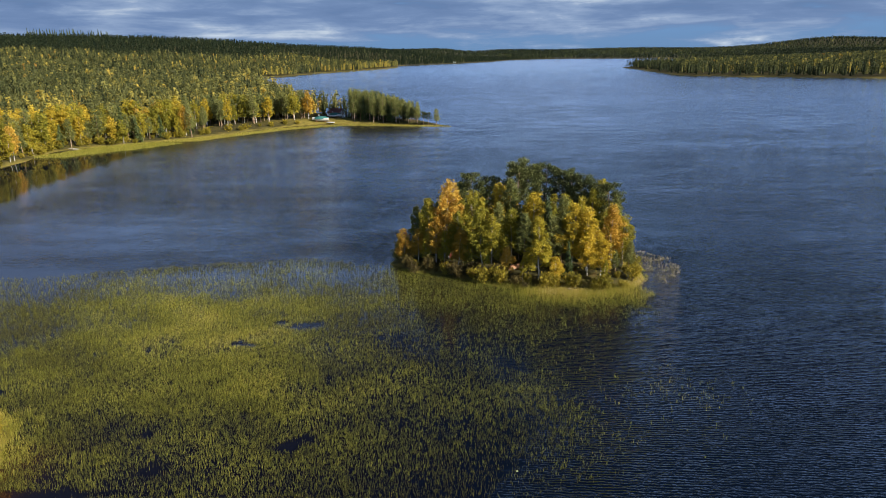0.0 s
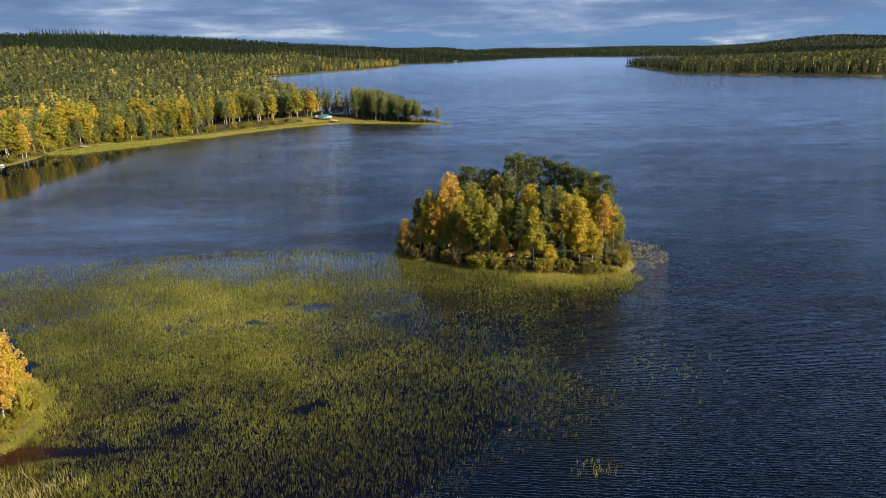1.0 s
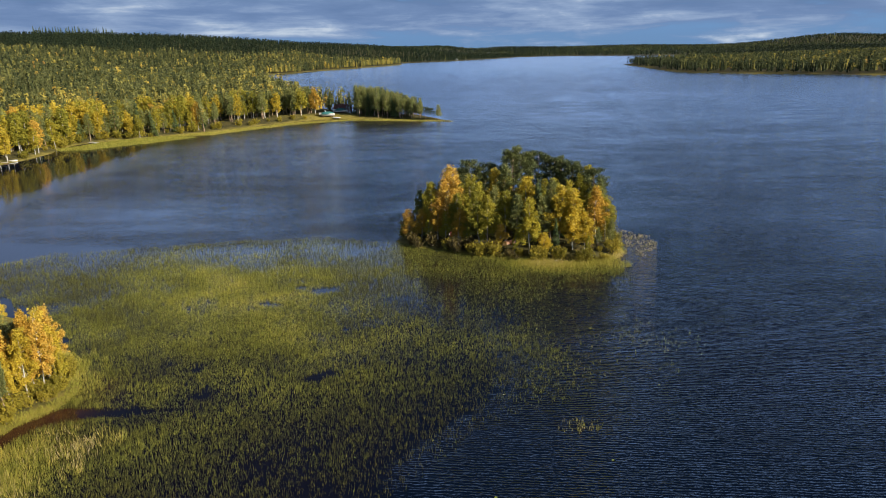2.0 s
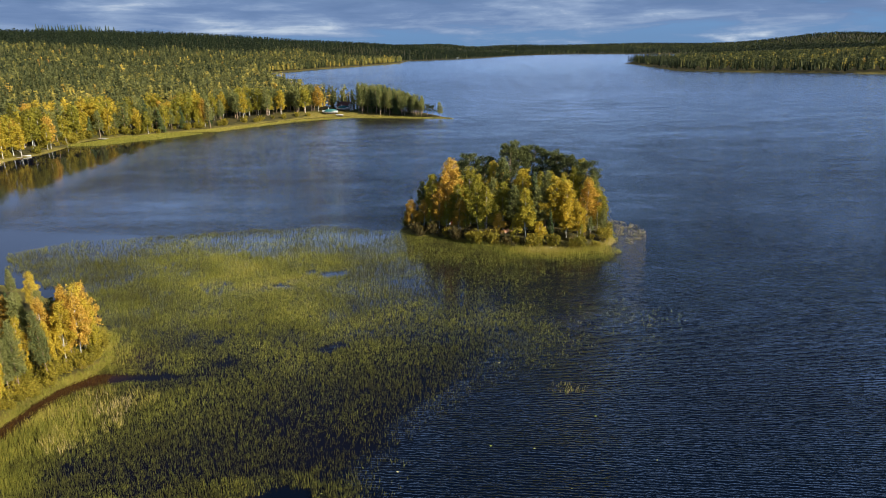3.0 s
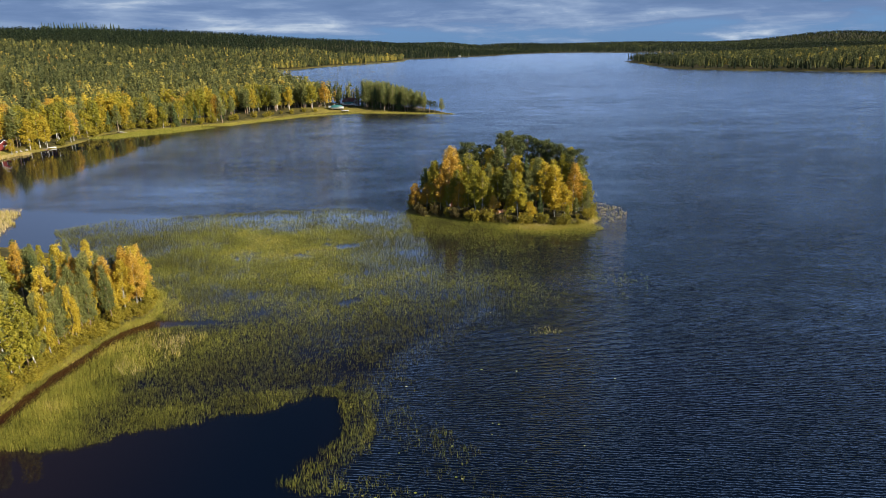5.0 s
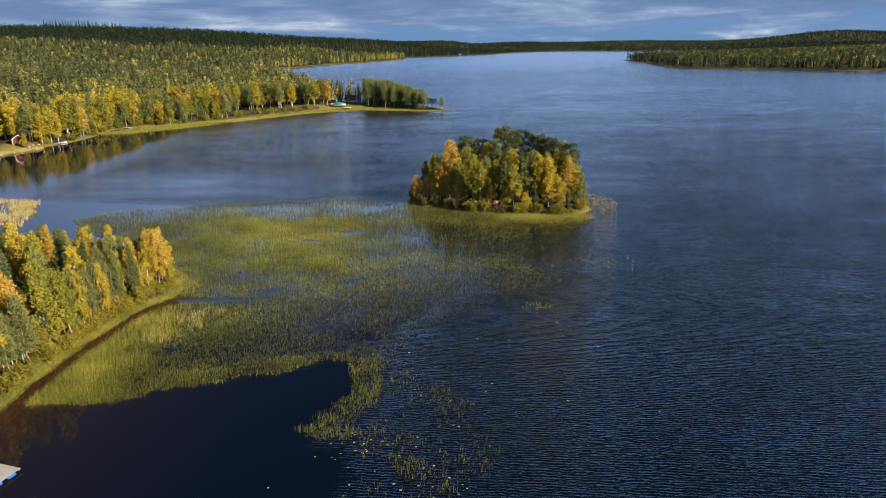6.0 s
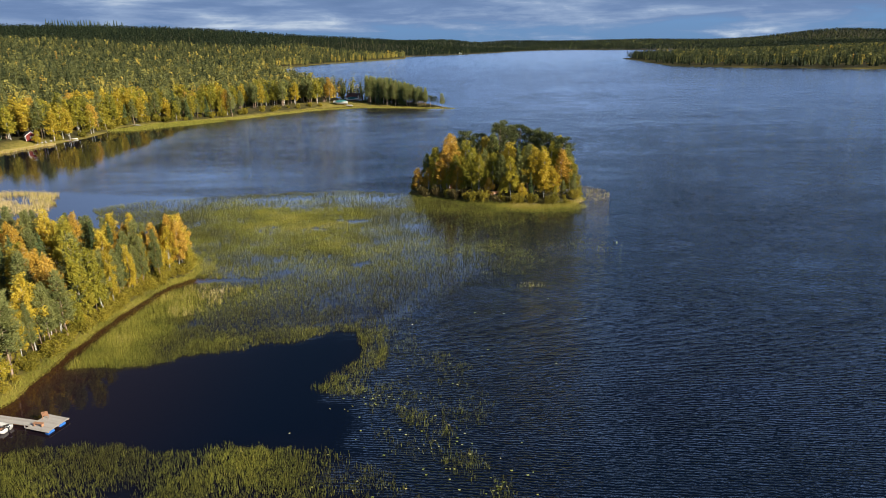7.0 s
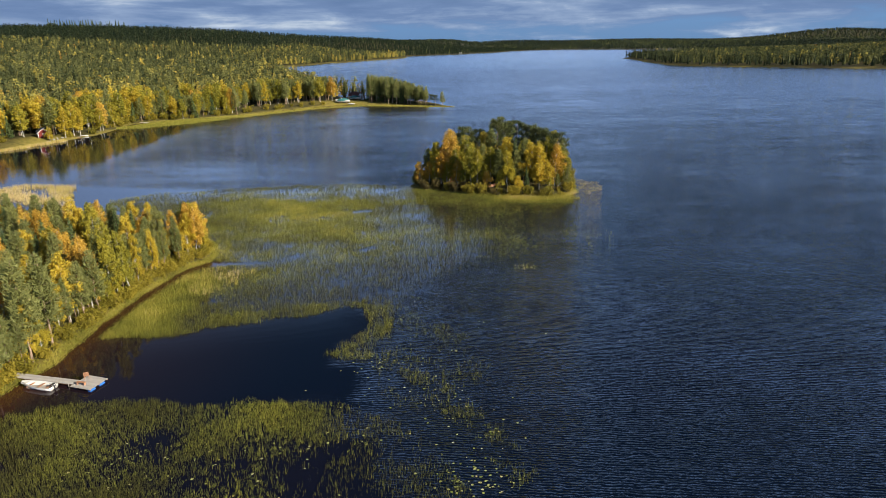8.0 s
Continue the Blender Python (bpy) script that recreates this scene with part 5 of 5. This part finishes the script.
def near_jetty():
    root = new("jetty")
    ang = math.degrees(math.atan2(4.3 - 6.6, -45.6 + 56.2))
    root.matrix_basis = pose(-55.6, 7.0, 0.32, 0, 0, ang)
    length = 10.9
    planked(root, 0, length, -0.55, 0.55, 0.06, 0.145)
    for s in (-0.42, 0.42):
        part("beam", box_bm(0, length, s - 0.05, s + 0.05, -0.10, 0.042, 0.008), M_SEAT, root)
    for i in range(5):
        for s in (-0.5, 0.5):
            v, f = tube([(1.6 + i * 2.1, s, -1.0), (1.6 + i * 2.1, s, 0.05)], [0.06, 0.055], 8)
            bm = bmesh.new()
            vv = [bm.verts.new(p) for p in v]
            for q in f:
                bm.faces.new([vv[j] for j in q])
            part("post", bm, M_DECK, root)
    tagged(root, "weathered grey plank jetty reaching from the bank", "jetty")
    raft = new("swimming_raft")
    raft.matrix_basis = pose(-43.55, 4.75, 0.30, 0, 0, -16)
    planked(raft, -1.55, 1.55, -1.45, 1.45, 0.05, 0.145)
    for s in (-1.3, 0, 1.3):
        part("beam", box_bm(-1.5, 1.5, s - 0.06, s + 0.06, -0.09, 0.032, 0.01), M_SEAT, raft)
    for sx, sy in ((1.2, -0.9), (1.2, 0.55), (-1.1, -0.7), (-1.1, 0.7)):
        bm = bmesh.new()
        bmesh.ops.create_cone(bm, cap_ends=True, segments=16, radius1=0.24, radius2=0.24, depth=0.85)
        bmesh.ops.bevel(bm, geom=[e for e in bm.edges if abs(e.verts[0].co.z - e.verts[1].co.z) < 1e-4], offset=0.05, segments=2, affect="EDGES")
        part("float_barrel", moved(bm, pose(sx, sy, -0.28, 90, 0, 0)), M_BLUE, raft, "blue plastic float barrel")
    tagged(raft, "square floating plank raft on blue barrels at the jetty's end", "raft")
    chair = new("wooden_chair")
    chair.matrix_basis = pose(-44.4, 5.75, 0.37, 0, 0, -150)
    for i in range(5):
        part("seat_slat", box_bm(-0.27, 0.27, -0.25 + i * 0.1, -0.17 + i * 0.1, 0.38, 0.40, 0.004), M_SEAT, chair)
    for i in range(5):
        part("back_slat", moved(box_bm(-0.27 + i * 0.11, -0.18 + i * 0.11, -0.01, 0.01, 0, 0.62, 0.004), pose(0, 0.26, 0.38, -14, 0, 0)), M_SEAT, chair)
    part("top_rail", moved(box_bm(-0.29, 0.29, -0.015, 0.015, 0, 0.07, 0.004), pose(0, 0.40, 0.94, -14, 0, 0)), M_SEAT, chair)
    for sx in (-0.26, 0.26):
        for sy in (-0.22, 0.24):
            part("leg", box_bm(sx - 0.025, sx + 0.025, sy - 0.025, sy + 0.025, 0, 0.38, 0.004), M_SEAT, chair)
        part("armrest", box_bm(sx - 0.04, sx + 0.04, -0.25, 0.30, 0.58, 0.60, 0.004), M_SEAT, chair)
    tagged(chair, "reddish wooden slatted chair standing on the raft", "chair")
    bench = new("low_bench")
    bench.matrix_basis = pose(-44.2, 4.2, 0.37, 0, 0, -10)
    for i in range(3):
        part("seat_board", box_bm(-0.6, 0.6, -0.18 + i * 0.125, -0.07 + i * 0.125, 0.34, 0.37, 0.005), M_SEAT, bench)
    for sx in (-0.48, 0.48):
        part("trestle", box_bm(sx - 0.03, sx + 0.03, -0.16, 0.16, 0, 0.34, 0.005), M_SEAT, bench)
    tagged(bench, "low brown wooden bench on the raft", "bench")
    open_boat((-49.6, 4.25, -0.12), -12, 4.5, "white open motor boat moored along the jetty")


def small_jetty(x, y, turn, length, label):
    root = new("jetty")
    root.matrix_basis = pose(x, y, 0.35, 0, 0, turn)
    planked(root, 0, length, -0.7, 0.7, 0.05, 0.3)
    for s in (-0.55, 0.55):
        part("beam", box_bm(0, length, s - 0.06, s + 0.06, -0.1, 0.03), M_SEAT, root)
    for i in range(3):
        for s in (-0.55, 0.55):
            part("post", box_bm(length * (0.3 + 0.3 * i) - 0.06, length * (0.3 + 0.3 * i) + 0.06, s - 0.06, s + 0.06, -1.2, -0.1), M_DECK, root)
    tagged(root, label, "jetty")


def stones():
    """Loose boulders along the shores."""
    rng = np.random.default_rng(77)
    spots = [(-176 + rng.uniform(-1, 1), 213 + i * 1.6, rng.uniform(0.25, 0.6)) for i in range(8)] + \
            [(rng.uniform(13, 33), 0, rng.uniform(0.15, 0.35)) for _ in range(4)]
    for x, y, r in spots:
        if y == 0:
            y = float(np.interp(x, [8, 13.5, 19, 25, 30, 33.6], [106.3, 102.8, 101.7, 103, 104.8, 107.6])) + rng.uniform(0.2, 1.2)
        bm = bmesh.new()
        bmesh.ops.create_icosphere(bm, subdivisions=2, radius=r)
        for v in bm.verts:
            v.co *= 1 + 0.28 * noise.noise(v.co * (1.6 / r) + Vector((x, y, 0)))
            v.co.z *= 0.65
        me = bpy.data.meshes.new("boulder")
        bm.to_mesh(me)
        bm.free()
        me.materials.append(M_STONE)
        ob = new("boulder", me)
        ob.location = (x, y, max(0.0, float(land_height(np.array([x]), np.array([y]))[0])) + r * 0.2)
        tagged(ob, "rounded grey boulder at the water's edge", "boulder", "shore boulders")


def stairs(at, turn):
    """White outdoor stairs with rails."""
    root = new("outdoor_stairs")
    root.matrix_basis = pose(at[0], at[1], float(land_height(np.array([at[0]]), np.array([at[1]]))[0]), 0, 0, turn)
    n = 18
    for i in range(n):
        part("step", box_bm(-0.7, 0.7, i * 0.26, i * 0.26 + 0.28, i * 0.18 + 0.13, i * 0.18 + 0.18), M_WHITE, root)
    for s in (-1, 1):
        part("stringer", moved(prism([(0, -0.1), (n * 0.26, n * 0.18 - 0.1), (n * 0.26, n * 0.18 + 0.15), (0, 0.2)], 0.08), pose(s * 0.74, 0, 0, 0, 0, 90)), M_WHITE, root)
        part("handrail", moved(prism([(0, 0.95), (n * 0.26, n * 0.18 + 0.95), (n * 0.26, n * 0.18 + 1.08), (0, 1.08)], 0.09), pose(s * 0.74, 0, 0, 0, 0, 90)), M_WHITE, root)
        for i in range(0, n + 1, 4):
            part("baluster", box_bm(s * 0.74 - 0.05, s * 0.74 + 0.05, i * 0.26 - 0.05, i * 0.26 + 0.05, 0 if i == 0 else i * 0.18 - 0.1, i * 0.18 + 0.98), M_WHITE, root)
    part("landing", box_bm(-0.9, 0.9, n * 0.26, n * 0.26 + 1.6, n * 0.18 - 0.06, n * 0.18), M_WHITE, root)
    for sx in (-0.8, 0.8):
        part("landing_post", box_bm(sx - 0.07, sx + 0.07, n * 0.26 + 1.4, n * 0.26 + 1.54, -0.3, n * 0.18 - 0.06), M_WHITE, root)
    root.scale = (1.2, 1.0, 1.0)
    tagged(root, "white wooden outdoor stairs beside the lake house", "stairs")


def covered_boat(at, turn, length):
    root = new("covered_boat")
    z = float(land_height(np.array([at[0]]), np.array([at[1]]))[0])
    root.matrix_basis = pose(at[0], at[1], z + 0.5, 0, 0, turn) @ Matrix.Diagonal((1, 1, 1.5, 1))
    k = length / 4.4
    bm, _ = hull_bm(length, 1.5 * k, 0.5 * k, 0)
    hull = part("hull", bm, M_GEL, root, "white hull")
    bm = bmesh.new()
    bmesh.ops.create_uvsphere(bm, u_segments=20, v_segments=8, radius=1)
    bmesh.ops.delete(bm, geom=[v for v in bm.verts if v.co.z < -0.05], context="VERTS")
    for v in bm.verts:
        v.co = Vector((v.co.x * length * 0.46 + 0.03 * length, v.co.y * 0.80 * k, 0.36 * k + v.co.z * 0.50 * k))
    part("cover", bm, M_TEAL, root, "dark teal tarpaulin")
    part("windscreen", moved(box_bm(-0.04, 0.04, -0.5 * k, 0.5 * k, 0, 0.35 * k, 0.01), pose(-0.08 * length, 0, 0.78 * k, 0, -25, 0)), M_WHITE, root)
    for f in (-0.25, 0.25):
        part("trestle", box_bm(length * f - 0.1, length * f + 0.1, -0.5 * k, 0.5 * k, -0.35, 0.2), M_SEAT, root)
    tagged(root, "white cabin boat under a teal cover laid up ashore", "boat", "laid-up boats")


def white_bench():
    root = new("garden_bench")
    x, y = 30.4, 112.6
    root.matrix_basis = pose(x, y, float(land_height(np.array([x]), np.array([y]))[0]) + 0.02, 0, 0, 20)
    for i in range(4):
        part("seat_slat", box_bm(-0.8, 0.8, -0.25 + i * 0.12, -0.16 + i * 0.12, 0.42, 0.45, 0.005), M_WHITE, root)
    for i in range(4):
        part("back_slat", box_bm(-0.8, 0.8, 0.25, 0.28, 0.55 + i * 0.13, 0.64 + i * 0.13, 0.005), M_WHITE, root)
    for sx in (-0.7, 0.7):
        part("end_frame", box_bm(sx - 0.04, sx + 0.04, -0.26, 0.32, 0, 0.42), M_WHITE, root)
        part("back_post", box_bm(sx - 0.04, sx + 0.04, 0.28, 0.34, 0.42, 1.1), M_WHITE, root)
    tagged(root, "white slatted garden bench under the island trees", "bench")


def upturned_boat(at, turn):
    root = new("upturned_boat")
    root.matrix_basis = pose(at[0], at[1], float(land_height(np.array([at[0]]), np.array([at[1]]))[0]) + 0.62, 180, 0, turn)
    bm, _ = hull_bm(3.8, 1.4, 0.5, 0)
    hull = part("hull", bm, M_SEAT, root)
    part("keel", box_bm(-1.7, 1.8, -0.03, 0.03, -0.06, 0.02, 0.01), M_SEAT, hull)
    for f in (-1.1, 1.2):
        part("trestle", box_bm(f - 0.08, f + 0.08, -0.5, 0.5, 0.44, 0.68), M_DECK, root)
    tagged(root, "reddish brown wooden boat turned upside down on land", "boat")


def lilies():
    rng = np.random.default_rng(91)
    pts = []
    for cx, cy, sx, sy, n in ((-10, 9, 2.5, 2, 30), (-5, 7, 2.5, 3, 34), (-1, 1, 2, 2.5, 34), (3.5, -5, 2, 2.5, 24), (2.5, -13.2, 2.2, 1.6, 110), (-12, -8, 7, 5, 90), (-32, -11, 7, 3, 160),
                                  (5, -11, 1.4, 4, 40), (6, 12, 8, 14, 22), (-7, 26, 5, 8, 16), (10, 40, 8, 12, 10)):
        pts += [(rng.normal(cx, sx), rng.normal(cy, sy)) for _ in range(n * 6 // 10)]
    vs, fs, ts = [], [], []
    for x, y in pts:
        r, a0, t = rng.uniform(0.06, 0.15), rng.uniform(0, 6.28), rng.uniform(0.2, 1.0)
        o = len(vs)
        n = 9
        vs.append((x, y, 0.012))
        for i in range(n + 1):
            a = a0 + 0.25 + (6.283 - 0.5) * i / n
            vs.append((x + math.cos(a) * r, y + math.sin(a) * r * 0.9, 0.012 + rng.uniform(0, 0.02)))
        for i in range(n):
            fs.append((o, o + 1 + i, o + 2 + i))
        ts += [t] * (n + 2)
    me = mesh_from("lily_pads", vs, fs, M_PAD, ts)
    tagged(new("lily_pads", me), "floating yellow green water lily leaves", "water lilies", kind="stuff")


def grass_band(name, xs, ys, reach, per, height, tint, label, seed, width=0.05):
    """Grass on dry land near a shore."""
    rng = np.random.default_rng(seed)
    n = int((xs[1] - xs[0]) * (ys[1] - ys[0]) * per)
    x, y = rng.uniform(*xs, n), rng.uniform(*ys, n)
    d = shore(x, y)
    k = (d > -0.5) & (d < reach * (0.5 + 0.5 * rng.random(n) + 0.25 * wob(x, y, 2.0, 4.0)))
    x, y, d = x[k], y[k], d[k]
    z = np.maximum(land_height(x, y, d), -0.05)
    n = len(x)
    h = height * rng.uniform(0.5, 1.3, n)
    a = rng.uniform(0, 6.28, n)
    w = width * rng.uniform(0.6, 1.3, n) * 0.5
    v = np.empty((n, 3, 3))
    v[:, 0] = np.stack([x - np.cos(a) * w, y - np.sin(a) * w, z - 0.03], 1)
    v[:, 1] = np.stack([x + np.cos(a) * w, y + np.sin(a) * w, z - 0.03], 1)
    v[:, 2] = np.stack([x + rng.normal(0, 0.3, n) * h, y + rng.normal(0, 0.3, n) * h, z + h], 1)
    t = np.clip(tint + 0.22 * wob(x, y, 2.4, 1.0) + rng.normal(0, 0.10, n), 0, 1)
    me = mesh_from(name, v.reshape(-1, 3), np.arange(3 * n).reshape(-1, 3), M_REED, np.repeat(t, 3))
    tagged(new(name, me), label, "grass", kind="stuff")


grass_band("shore_grass", (-62, -43), (-4, 66), 1.7, 80, 0.42, 0.46, "yellow autumn grass on the lake bank", 51)
grass_band("shore_grass", (9, 37), (100, 122), 2.6, 40, 0.5, 0.66, "yellow autumn grass round the island", 52)
near_jetty()
lilies()
stones()
white_bench()
upturned_boat((11.9, 111.5), 35)
gable_house("island_hut", 2.6, 3.0, 2.0, 0.9, (0.2, 119.2), 20, M_RED, M_ROOF, "small red hut with white trim among island trees", "hut", (1, 0), False)
gable_house("cabin", 4.2, 5.5, 2.3, 1.5, (-181, 220), 38, M_RED, M_ROOF, "small red cabin with white trim by the bay", "cabin", (1, 2), False)
gable_house("lake_house", 7, 9, 3.0, 2.0, (-68, 399), 60, M_BROWN, M_TILE, "brown lake house with a reddish roof among pines", "house", (2, 3), True)
stairs((-62.5, 388), 15)
covered_boat((-74.5, 379.5), 8, 9.5)
covered_boat((-68.5, 391), 12, 8.5)
open_boat((-68.5, 376.8, 0.55), 5, 4.6, "white rowing boat drawn up on the grassy point", "boat", False, "laid-up boats")
small_jetty(-172.5, 289, -35, 9, "small plank jetty on the far bay shore")
small_jetty(-176, 229.5, 10, 6, "short plank jetty below the red cabin")
open_boat((-171.5, 234, 0.0), 30, 4.6, "white rowing boat at the bay shore", "boat", False)
open_boat((-165, 284.5, -0.1), -30, 4.4, "white rowing boat beside the small jetty", "boat", False)
for spot, turn in (((-305, 1440), 30), ((20, 2235), -20), ((-258, 1560), 10)):
    gable_house("shore_house", 6, 7, 3.0, 2.0, spot, turn, M_WHITE if turn < 25 else M_RED, M_ROOF, "small house far off on the lake shore", "house", (2, 3), True, "far shore houses")
